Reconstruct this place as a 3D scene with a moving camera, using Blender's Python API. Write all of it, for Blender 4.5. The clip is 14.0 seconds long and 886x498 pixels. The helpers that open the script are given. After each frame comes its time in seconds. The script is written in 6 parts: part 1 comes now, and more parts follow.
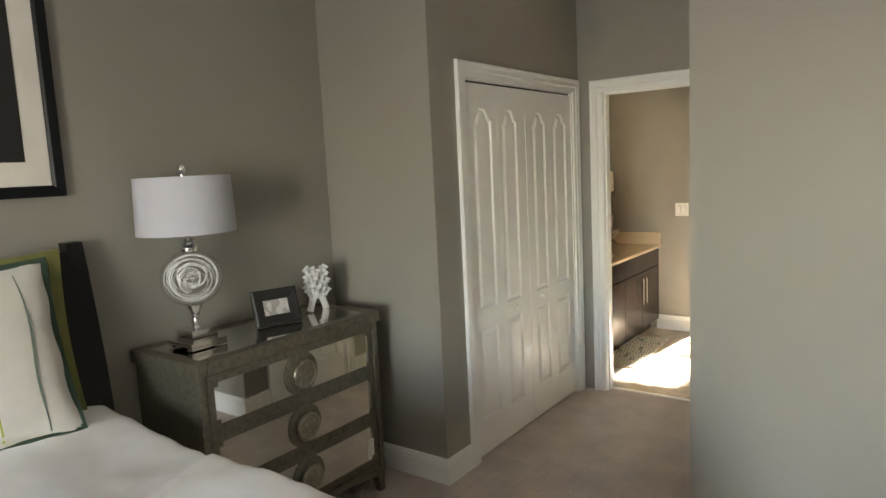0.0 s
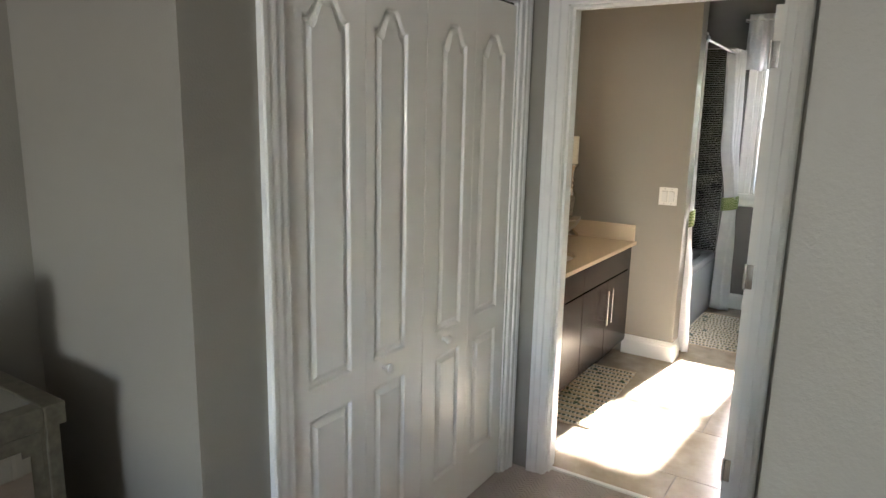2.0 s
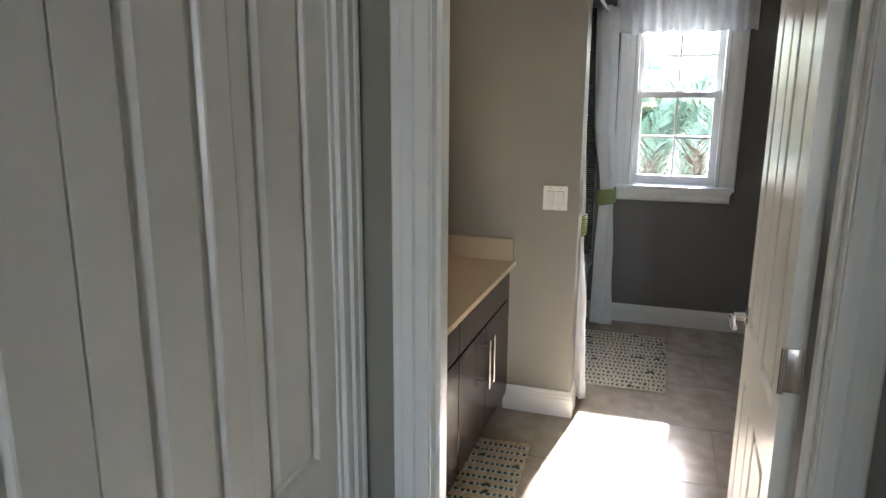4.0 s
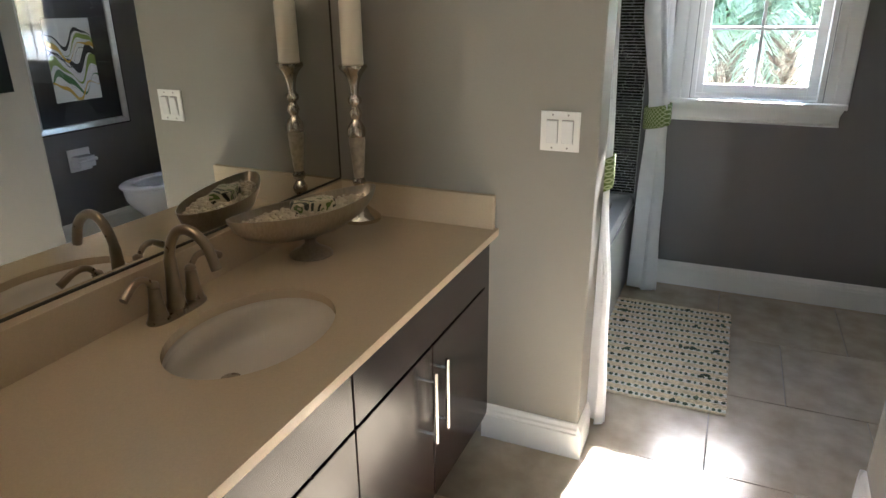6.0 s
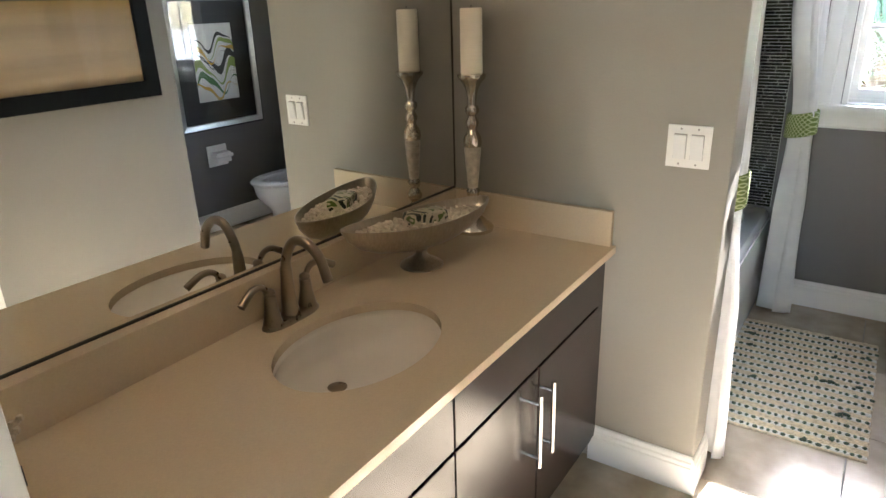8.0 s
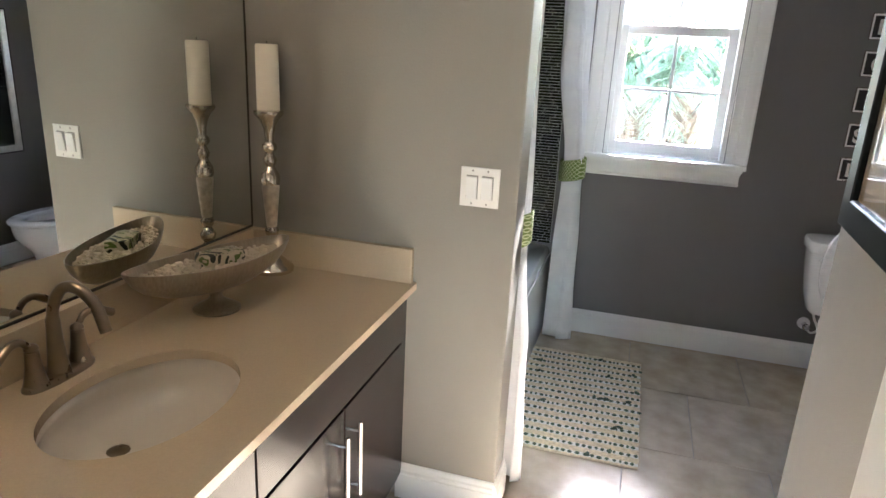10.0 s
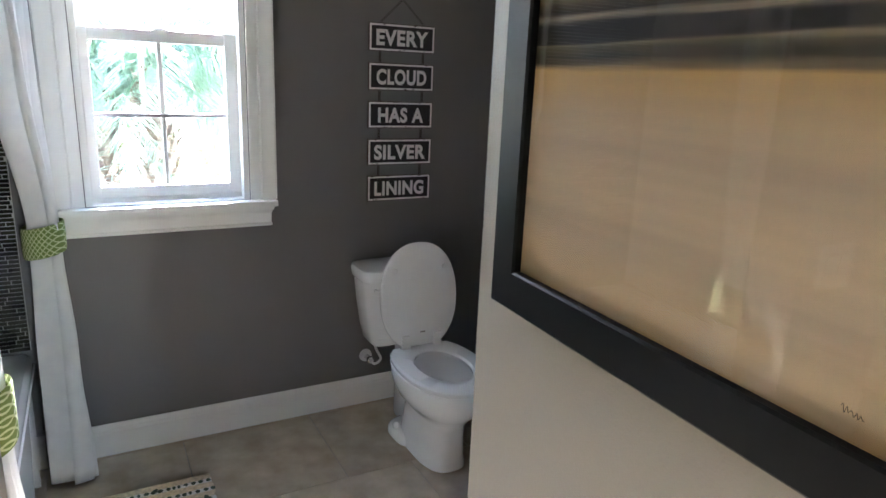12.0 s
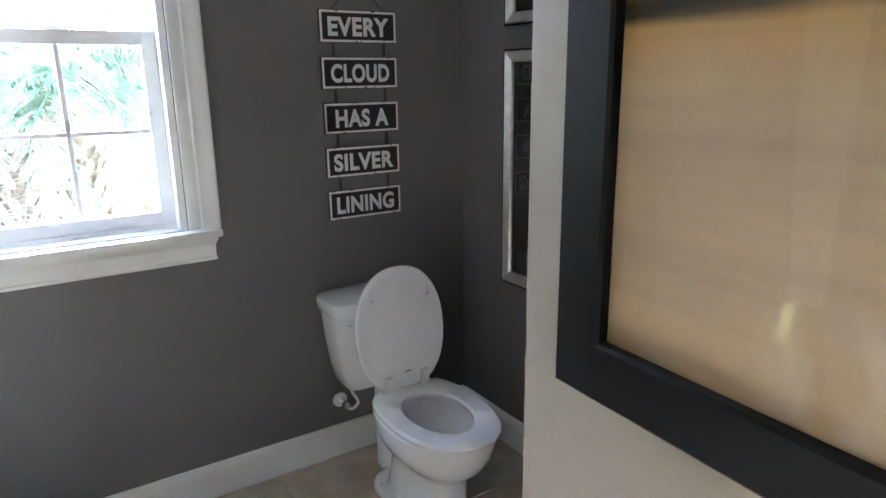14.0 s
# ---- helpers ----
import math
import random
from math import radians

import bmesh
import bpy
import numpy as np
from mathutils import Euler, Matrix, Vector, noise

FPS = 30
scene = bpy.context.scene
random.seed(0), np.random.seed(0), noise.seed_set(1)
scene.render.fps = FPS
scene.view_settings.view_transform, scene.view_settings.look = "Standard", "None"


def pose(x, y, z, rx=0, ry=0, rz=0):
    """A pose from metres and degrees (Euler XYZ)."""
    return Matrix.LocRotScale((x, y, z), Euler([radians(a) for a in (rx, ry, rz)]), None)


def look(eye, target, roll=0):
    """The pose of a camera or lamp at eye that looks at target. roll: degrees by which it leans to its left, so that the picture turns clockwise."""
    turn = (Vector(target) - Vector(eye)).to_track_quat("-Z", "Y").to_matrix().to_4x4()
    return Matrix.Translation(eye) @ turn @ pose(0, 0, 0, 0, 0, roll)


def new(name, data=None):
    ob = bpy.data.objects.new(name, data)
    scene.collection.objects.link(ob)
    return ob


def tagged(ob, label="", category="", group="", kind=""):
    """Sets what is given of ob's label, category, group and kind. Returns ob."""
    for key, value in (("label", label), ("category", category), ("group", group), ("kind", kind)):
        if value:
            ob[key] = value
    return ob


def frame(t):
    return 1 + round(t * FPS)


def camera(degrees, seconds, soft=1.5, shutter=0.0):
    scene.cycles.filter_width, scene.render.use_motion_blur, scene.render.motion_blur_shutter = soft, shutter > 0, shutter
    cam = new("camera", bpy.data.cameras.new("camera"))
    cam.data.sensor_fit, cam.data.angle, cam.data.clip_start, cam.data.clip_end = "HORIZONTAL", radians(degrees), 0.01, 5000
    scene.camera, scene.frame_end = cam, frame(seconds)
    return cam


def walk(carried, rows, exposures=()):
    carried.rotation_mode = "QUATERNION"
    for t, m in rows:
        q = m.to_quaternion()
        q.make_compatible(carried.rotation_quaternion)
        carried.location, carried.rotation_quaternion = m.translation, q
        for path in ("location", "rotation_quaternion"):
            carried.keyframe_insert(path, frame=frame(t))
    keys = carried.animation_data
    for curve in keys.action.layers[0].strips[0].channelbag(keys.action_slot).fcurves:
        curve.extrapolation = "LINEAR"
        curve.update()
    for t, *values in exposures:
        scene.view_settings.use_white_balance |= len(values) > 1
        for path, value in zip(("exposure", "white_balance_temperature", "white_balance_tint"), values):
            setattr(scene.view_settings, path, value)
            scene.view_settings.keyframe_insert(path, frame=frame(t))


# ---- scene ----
cam = camera(68.2, 14.0)
PATH = [
    (0, (-0.059, 0.141, 1.629), (-1.236, 1.738, 1.379), -2.8),
    (0.5, (-0.139, 0.607, 1.641), (-1.459, 2.074, 1.314), -1.8),
    (1, (-0.269, 1.019, 1.596), (-1.601, 2.461, 1.214), -0.8),
    (1.5, (-0.44, 1.413, 1.589), (-1.821, 2.801, 1.182), -0.3),
    (2, (-0.708, 1.8, 1.605), (-1.778, 3.444, 1.215), 1.3),
    (2.3, (-0.84, 2.015, 1.572), (-1.809, 3.721, 1.184), 0.3),
    (2.5, (-0.94, 2.177, 1.568), (-1.865, 3.905, 1.168), 0.4),
    (3, (-1.160, 2.55, 1.552), (-2.05, 4.296, 1.149), -0.4),
    (3.5, (-1.315, 2.808, 1.575), (-1.989, 4.650, 1.181), -0.1),
    (5.8, (-1.372, 4.217, 1.489), (-1.937, 6.023, 0.84), -0.1),
    (6, (-1.374, 4.333, 1.49), (-2.124, 6.049, 0.789), -0.6),
    (6.5, (-1.383, 4.461, 1.499), (-2.396, 5.985, 0.692), -2.8),
    (7, (-1.391, 4.449, 1.488), (-2.472, 5.906, 0.646), -3.0),
    (7.2, (-1.397, 4.435, 1.494), (-2.514, 5.865, 0.654), -2.9),
    (9.5, (-1.369, 4.362, 1.566), (-2.067, 6.186, 1.134), 1.8),
    (10, (-1.398, 4.396, 1.524), (-1.927, 6.232, 0.934), 2.9),
    (10.5, (-1.362, 4.536, 1.527), (-1.473, 6.426, 0.885), 3.1),
    (11, (-1.349, 4.812, 1.55), (-1.136, 6.723, 1.0), 3.6),
    (11.5, (-1.437, 5.047, 1.532), (-1.099, 6.937, 0.971), 3.6),
    (12, (-1.545, 5.238, 1.554), (-0.617, 6.935, 1.044), 2.4),
    (12.5, (-1.582, 5.289, 1.565), (-0.457, 6.87, 1.077), 2.3),
    (13, (-1.601, 5.313, 1.566), (-0.52, 6.929, 1.098), 0.8),
    (13.5, (-1.565, 5.414, 1.549), (-0.529, 7.059, 1.078), 0.2),
    (14, (-1.432, 5.667, 1.525), (-0.378, 7.288, 1.016), -0.7),
]
walk(cam, [(t, look(eye, target, roll)) for t, eye, target, roll in PATH], exposures=((0.0, 4.9, 7250, 11), (1.0, 4.95, 6850, 11), (1.5, 4.95, 6600, 12), (2.0, 4.7, 6450, 13), (2.5, 4.45, 6350, 13), (3.0, 4.15, 6150, 14), (3.5, 4.0, 6000, 14), (6.0, 4.35, 6000, 11), (7.0, 4.7, 6150, 11), (9.5, 4.9, 6000, 13), (10.5, 4.75, 5850, 13), (11.5, 4.65, 5800, 12), (12.3, 4.95, 5800, 12), (14.0, 5.08, 5650, 12)))

# ---- world, sun, window light, lamps ----
SUN_DIR = Vector((-0.115, -1.0, -0.64)).normalized()
world = bpy.data.worlds.new("sky")
scene.world = world
world.use_nodes = True
wn = world.node_tree.nodes
sky = wn.new("ShaderNodeTexSky")
sky.sky_type, sky.sun_disc = "NISHITA", False
sky.sun_elevation = math.asin(-SUN_DIR.z)
sky.sun_rotation = math.atan2(-SUN_DIR.x, -SUN_DIR.y)
wn["Background"].inputs[1].default_value = 0.15
world.node_tree.links.new(sky.outputs[0], wn["Background"].inputs[0])

sun_data = bpy.data.lights.new("sun", "SUN")
sun_data.energy, sun_data.angle, sun_data.color = 5.0, radians(1.6), (1.0, 0.97, 0.93)
new("sun", sun_data).matrix_world = look((0, 20, 12), Vector((0, 20, 12)) + SUN_DIR)


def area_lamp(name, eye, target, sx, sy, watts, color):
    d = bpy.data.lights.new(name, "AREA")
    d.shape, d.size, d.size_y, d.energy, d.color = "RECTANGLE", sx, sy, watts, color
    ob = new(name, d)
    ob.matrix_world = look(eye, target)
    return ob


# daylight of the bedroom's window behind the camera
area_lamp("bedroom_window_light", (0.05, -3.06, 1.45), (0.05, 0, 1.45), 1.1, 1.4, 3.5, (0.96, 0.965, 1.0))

# ---- materials ----
MATS = {}


def mat(name, col, rough=0.5, metal=0.0, var=0.06, scale=6.0, bump=0.0, bscale=120.0, coat=0.0, stretch=None, piece=0.0, col2=None, spec=0.5, sheen=0.0):
    """A surface with broad tone variation, fine relief and, for pieces, a change from piece to piece."""
    m = bpy.data.materials.new(name)
    m.use_nodes = True
    n, ln = m.node_tree.nodes, m.node_tree.links
    b = n["Principled BSDF"]
    b.inputs["Roughness"].default_value, b.inputs["Metallic"].default_value = rough, metal
    b.inputs["Specular IOR Level"].default_value = spec
    b.inputs["Coat Weight"].default_value, b.inputs["Coat Roughness"].default_value = coat, 0.03
    b.inputs["Sheen Weight"].default_value = sheen
    tc = n.new("ShaderNodeTexCoord")
    src = tc.outputs["Object"]
    if stretch:
        mp = n.new("ShaderNodeMapping")
        mp.inputs["Scale"].default_value = stretch
        ln.new(src, mp.inputs["Vector"])
        src = mp.outputs["Vector"]
    tex = n.new("ShaderNodeTexNoise")
    tex.inputs["Scale"].default_value, tex.inputs["Detail"].default_value = scale, 6.0
    ln.new(src, tex.inputs["Vector"])
    mix = n.new("ShaderNodeMix")
    mix.data_type = "RGBA"
    c2 = col2 or tuple(min(1.0, c * (1 + var)) for c in col)
    c1 = col if col2 else tuple(c * (1 - var) for c in col)
    mix.inputs["A"].default_value, mix.inputs["B"].default_value = (*c1, 1), (*c2, 1)
    ramp = n.new("ShaderNodeMapRange")
    ramp.inputs["From Min"].default_value, ramp.inputs["From Max"].default_value = 0.3, 0.7
    ln.new(tex.outputs["Fac"], ramp.inputs["Value"])
    ln.new(ramp.outputs["Result"], mix.inputs["Factor"])
    out = mix.outputs["Result"]
    if piece:
        info = n.new("ShaderNodeObjectInfo")
        geo = n.new("ShaderNodeNewGeometry")
        add = n.new("ShaderNodeMath")
        add.operation = "ADD"
        ln.new(info.outputs["Random"], add.inputs[0])
        ln.new(geo.outputs["Random Per Island"], add.inputs[1])
        hv = n.new("ShaderNodeMapRange")
        hv.inputs["From Max"].default_value = 2.0
        hv.inputs["To Min"].default_value, hv.inputs["To Max"].default_value = 1 - piece, 1 + piece
        ln.new(add.outputs[0], hv.inputs["Value"])
        hsv = n.new("ShaderNodeHueSaturation")
        ln.new(hv.outputs["Result"], hsv.inputs["Value"])
        ln.new(out, hsv.inputs["Color"])
        out = hsv.outputs["Color"]
    ln.new(out, b.inputs["Base Color"])
    rr = n.new("ShaderNodeMapRange")
    rr.inputs["To Min"].default_value, rr.inputs["To Max"].default_value = rough * 0.9, min(1.0, rough * 1.12)
    ln.new(tex.outputs["Fac"], rr.inputs["Value"])
    ln.new(rr.outputs["Result"], b.inputs["Roughness"])
    if bump:
        fine = n.new("ShaderNodeTexNoise")
        fine.inputs["Scale"].default_value, fine.inputs["Detail"].default_value = bscale, 3.0
        ln.new(src, fine.inputs["Vector"])
        bp = n.new("ShaderNodeBump")
        bp.inputs["Strength"].default_value, bp.inputs["Distance"].default_value = bump, 0.004
        ln.new(fine.outputs["Fac"], bp.inputs["Height"])
        ln.new(bp.outputs["Normal"], b.inputs["Normal"])
    MATS[name] = m
    return m


paint_greige = mat("paint_greige", (0.290, 0.272, 0.236), 0.48, var=0.03, scale=1.5, bump=0.24, bscale=190, spec=0.4)
paint_dark = mat("paint_dark_grey", (0.155, 0.148, 0.142), 0.5, var=0.04, scale=1.5, bump=0.25, bscale=150)
paint_ceiling = mat("paint_ceiling", (0.78, 0.77, 0.74), 0.85, var=0.02, bump=0.25, bscale=90)
trim_white = mat("trim_white", (0.83, 0.83, 0.80), 0.40, var=0.008, scale=2, bump=0.02, bscale=60)
door_white = mat("door_white", (0.83, 0.82, 0.78), 0.29, var=0.006, scale=1.2, bump=0.03, bscale=90)
carpet_mat = mat("carpet_loop", (0.52, 0.455, 0.405), 0.95, var=0.10, scale=5, bump=0.9, bscale=260, spec=0.1)
tile_mat = mat("floor_tile_stone", (0.41, 0.340, 0.25), 0.20, var=0.0, col2=(0.57, 0.49, 0.38), scale=9, bump=0.05, bscale=30, spec=0.9, piece=0.10)
grout_mat = mat("grout", (0.36, 0.33, 0.29), 0.9, bump=0.3, bscale=200)
wood_dark = mat("wood_espresso", (0.020, 0.011, 0.009), 0.24, var=0.3, scale=9, bump=0.012, bscale=60, stretch=(6, 6, 0.6), spec=0.35)
wood_black = mat("wood_black", (0.009, 0.008, 0.008), 0.42, var=0.2, scale=8, bump=0.03, spec=0.3)
counter_mat = mat("counter_quartz", (0.62, 0.505, 0.365), 0.14, var=0.03, scale=220, bump=0.01, bscale=30)
porcelain = mat("porcelain_white", (0.80, 0.80, 0.79), 0.08, var=0.01, coat=0.5)
# sink porcelain with the counter's warm reflection mixed into its base colour
porcelain_reflect_tint = mat("porcelain_reflect_tint", (0.80, 0.74, 0.66), 0.07, var=0.01, coat=0.5)
plastic_white = mat("plastic_white", (0.80, 0.79, 0.76), 0.3, var=0.01)
chrome = mat("chrome", (0.82, 0.82, 0.82), 0.07, metal=1.0, var=0.02)
nickel = mat("brushed_nickel", (0.30, 0.245, 0.185), 0.28, metal=1.0, var=0.05, scale=30, bump=0.03, bscale=200)
steel = mat("satin_steel", (0.62, 0.60, 0.57), 0.25, metal=1.0, var=0.03)
silver_leaf = mat("silver_leaf_tarnished", (0.135, 0.122, 0.090), 0.42, metal=0.6, var=0.0, col2=(0.215, 0.197, 0.148), scale=45, bump=0.12, bscale=150)
silver_knob = mat("silver_knob_tarnished", (0.24, 0.22, 0.17), 0.30, metal=0.85, var=0.0, col2=(0.42, 0.39, 0.31), scale=60, bump=0.2, bscale=90)
silver_cast = mat("cast_silver", (0.66, 0.61, 0.54), 0.16, metal=1.0, var=0.12, scale=30, bump=0.1, bscale=60)
shell_mat = mat("capiz_shell", (0.55, 0.47, 0.38), 0.3, metal=0.35, var=0.2, scale=60, bump=0.3, bscale=70)
bowl_metal = mat("ribbed_metal", (0.42, 0.36, 0.29), 0.30, metal=0.85, var=0.1, scale=20, bump=0.5, bscale=14, stretch=(9, 9, 0.4))
mirror_mat = mat("mirror_silver", (0.86, 0.88, 0.86), 0.006, metal=1.0, var=0.0)
mirror_aged = mat("mirror_panel", (0.80, 0.80, 0.77), 0.03, metal=1.0, var=0.03)
frame_black = mat("frame_black_satin", (0.006, 0.007, 0.008), 0.40, var=0.1, spec=0.22)
frame_weave = mat("frame_embossed_black", (0.018, 0.017, 0.016), 0.45, var=0.3, scale=90, bump=0.8, bscale=90)
frame_silver = mat("frame_silver", (0.50, 0.49, 0.46), 0.32, metal=0.8, var=0.12, scale=40, bump=0.15)
mat_black = mat("mount_black", (0.014, 0.013, 0.013), 0.5, coat=0.1)
mat_cream = mat("mount_cream", (0.74, 0.71, 0.64), 0.7, coat=0.4)
art_white = mat("art_paper", (0.72, 0.72, 0.70), 0.6, coat=0.1)
art_green = mat("art_green", (0.24, 0.33, 0.07), 0.6, coat=0.1)
art_dark_green = mat("art_dark_green", (0.06, 0.16, 0.05), 0.6, coat=0.1)
art_ochre = mat("art_ochre", (0.55, 0.36, 0.05), 0.6, coat=0.1)
art_black = mat("art_black", (0.02, 0.02, 0.02), 0.6, coat=0.1)
linen_white = mat("linen_white", (0.80, 0.785, 0.76), 0.9, var=0.02, scale=4, bump=0.25, bscale=300, sheen=0.2)
pillow_fabric = mat("pillow_linen", (0.70, 0.67, 0.60), 0.9, var=0.04, scale=9, bump=0.5, bscale=400)
green_velvet = mat("olive_velvet", (0.15, 0.15, 0.03), 0.75, var=0.2, scale=12, sheen=0.5)
green_piping = mat("dark_green_cotton", (0.030, 0.058, 0.036), 0.85, var=0.15, bump=0.3, bscale=300)
stripe_green = mat("stripe_olive", (0.38, 0.38, 0.05), 0.9)
stripe_grey = mat("stripe_grey_green", (0.13, 0.17, 0.13), 0.9)
candle_wax = mat("candle_wax", (0.86, 0.80, 0.68), 0.5, var=0.03)
# grey for the painted shade round the rockers, the screws and the maker mark
shade_detail_grey = mat("shade_and_detail_grey", (0.30, 0.28, 0.26), 0.7)
wick_mat = mat("wick", (0.05, 0.045, 0.04), 0.9)
pebble_mat = mat("pebble_white", (0.72, 0.64, 0.52), 0.6, var=0.06, piece=0.12)
rug_base = mat("rug_cotton", (0.70, 0.60, 0.42), 0.95, var=0.22, scale=70, bump=1.0, bscale=120)
rug_white = mat("rug_white_yarn", (0.74, 0.73, 0.68), 0.95, var=0.1, scale=40, bump=0.5, bscale=150)
rug_green = mat("rug_green_rag", (0.095, 0.135, 0.095), 0.9, var=0.2, scale=30, piece=0.45)
ceramic_white = mat("ceramic_glazed", (0.80, 0.80, 0.79), 0.12, var=0.02, coat=0.4)
coral_brown = mat("coral_brown", (0.52, 0.44, 0.34), 0.7, metal=0.0, var=0.25, scale=60, bump=0.9, bscale=130)
mosaic_mat = mat("mosaic_glass", (0.010, 0.011, 0.010), 0.12, var=0.0, col2=(0.040, 0.042, 0.024), scale=9, piece=0.75, coat=0.1)
mosaic_grout = mat("mosaic_grout", (0.46, 0.45, 0.41), 0.9, bump=0.3, bscale=200)
sign_black = mat("sign_enamel_black", (0.010, 0.010, 0.012), 0.4, var=0.2, scale=20)
sign_white = mat("sign_enamel_white", (0.80, 0.78, 0.75), 0.45, var=0.05, scale=20)
rust_mat = mat("rusted_iron", (0.06, 0.025, 0.017), 0.7, var=0.3, scale=80, bump=0.4)
chain_mat = mat("chain_dark_iron", (0.05, 0.035, 0.03), 0.5, metal=0.6, var=0.2)
shade_mat = mat("lampshade_fabric", (0.50, 0.50, 0.55), 0.85, var=0.02, scale=40, bump=0.2, bscale=300, stretch=(1, 1, 0.2))
trunk_mat = mat("palm_trunk", (0.16, 0.11, 0.08), 0.9, var=0.0, col2=(0.32, 0.25, 0.19), scale=14, bump=0.5, bscale=30, piece=0.3)
sand_mat = mat("pale_ground", (0.62, 0.60, 0.54), 0.9, var=0.12, scale=0.8, bump=0.3, bscale=20)


def translucent(name, col, col2, amount, scale, piece=0.0, bump=0.0, bscale=200):
    m = mat(name, col, 0.7, var=0.0, col2=col2, scale=scale, piece=piece, bump=bump, bscale=bscale)
    n, ln = m.node_tree.nodes, m.node_tree.links
    b, out = n["Principled BSDF"], n["Material Output"]
    tr, mx = n.new("ShaderNodeBsdfTranslucent"), n.new("ShaderNodeMixShader")
    ln.new(b.inputs["Base Color"].links[0].from_socket, tr.inputs["Color"])
    mx.inputs[0].default_value = amount
    ln.new(b.outputs[0], mx.inputs[1])
    ln.new(tr.outputs[0], mx.inputs[2])
    ln.new(mx.outputs[0], out.inputs["Surface"])
    return m


frond_mat = translucent("palm_frond", (0.20, 0.30, 0.20), (0.40, 0.52, 0.42), 0.6, 3, piece=0.35)
leaf_mat = translucent("hedge_leaf", (0.12, 0.19, 0.05), (0.25, 0.33, 0.11), 0.5, 2, piece=0.35)
curtain_mat = translucent("curtain_cotton", (0.80, 0.80, 0.80), (0.86, 0.86, 0.85), 0.30, 20, bump=0.25, bscale=350)
valance_mat = translucent("valance_cotton", (0.74, 0.74, 0.74), (0.80, 0.80, 0.80), 0.45, 20, bump=0.25, bscale=350)


def lattice(name, base, line, scale):
    """Cloth with a diagonal lattice of pale lines."""
    m = mat(name, base, 0.85, var=0.1, bump=0.3, bscale=300)
    n, ln = m.node_tree.nodes, m.node_tree.links
    b = n["Principled BSDF"]
    tc = n.new("ShaderNodeTexCoord")
    cols = []
    for turn in (42, -42):
        mp = n.new("ShaderNodeMapping")
        mp.inputs["Rotation"].default_value = (radians(turn), radians(turn), 0)
        wv = n.new("ShaderNodeTexWave")
        wv.bands_direction = "Z"
        wv.inputs["Scale"].default_value = scale
        ln.new(tc.outputs["Object"], mp.inputs["Vector"])
        ln.new(mp.outputs["Vector"], wv.inputs["Vector"])
        cols.append(wv.outputs["Fac"])
    mxx = n.new("ShaderNodeMath")
    mxx.operation = "MAXIMUM"
    ln.new(cols[0], mxx.inputs[0])
    ln.new(cols[1], mxx.inputs[1])
    gt = n.new("ShaderNodeMapRange")
    gt.inputs["From Min"].default_value, gt.inputs["From Max"].default_value = 0.86, 0.94
    ln.new(mxx.outputs[0], gt.inputs["Value"])
    mix = n.new("ShaderNodeMix")
    mix.data_type = "RGBA"
    mix.inputs["A"].default_value, mix.inputs["B"].default_value = (*base, 1), (*line, 1)
    ln.new(gt.outputs["Result"], mix.inputs["Factor"])
    ln.new(mix.outputs["Result"], b.inputs["Base Color"])
    return m


tie_mat = lattice("tieback_lattice", (0.15, 0.20, 0.045), (0.50, 0.54, 0.30), 26.0)


def carpet_weave(m):
    """Adds the chevron loop rows to the carpet's relief."""
    n, ln = m.node_tree.nodes, m.node_tree.links
    tc, sep = n.new("ShaderNodeTexCoord"), n.new("ShaderNodeSeparateXYZ")
    ln.new(tc.outputs["Object"], sep.inputs[0])
    tri = n.new("ShaderNodeMath")
    tri.operation = "PINGPONG"
    tri.inputs[1].default_value = 0.035
    ln.new(sep.outputs["X"], tri.inputs[0])
    add = n.new("ShaderNodeMath")
    ln.new(tri.outputs[0], add.inputs[0])
    ln.new(sep.outputs["Y"], add.inputs[1])
    mul = n.new("ShaderNodeMath")
    mul.operation = "MULTIPLY"
    mul.inputs[1].default_value = 6.283 / 0.022
    ln.new(add.outputs[0], mul.inputs[0])
    sn = n.new("ShaderNodeMath")
    sn.operation = "SINE"
    ln.new(mul.outputs[0], sn.inputs[0])
    b2 = n.new("ShaderNodeBump")
    b2.inputs["Strength"].default_value, b2.inputs["Distance"].default_value = 0.55, 0.004
    ln.new(sn.outputs[0], b2.inputs["Height"])
    b = n["Principled BSDF"]
    old = b.inputs["Normal"].links[0].from_socket
    ln.new(old, b2.inputs["Normal"])
    ln.new(b2.outputs["Normal"], b.inputs["Normal"])


carpet_weave(carpet_mat)


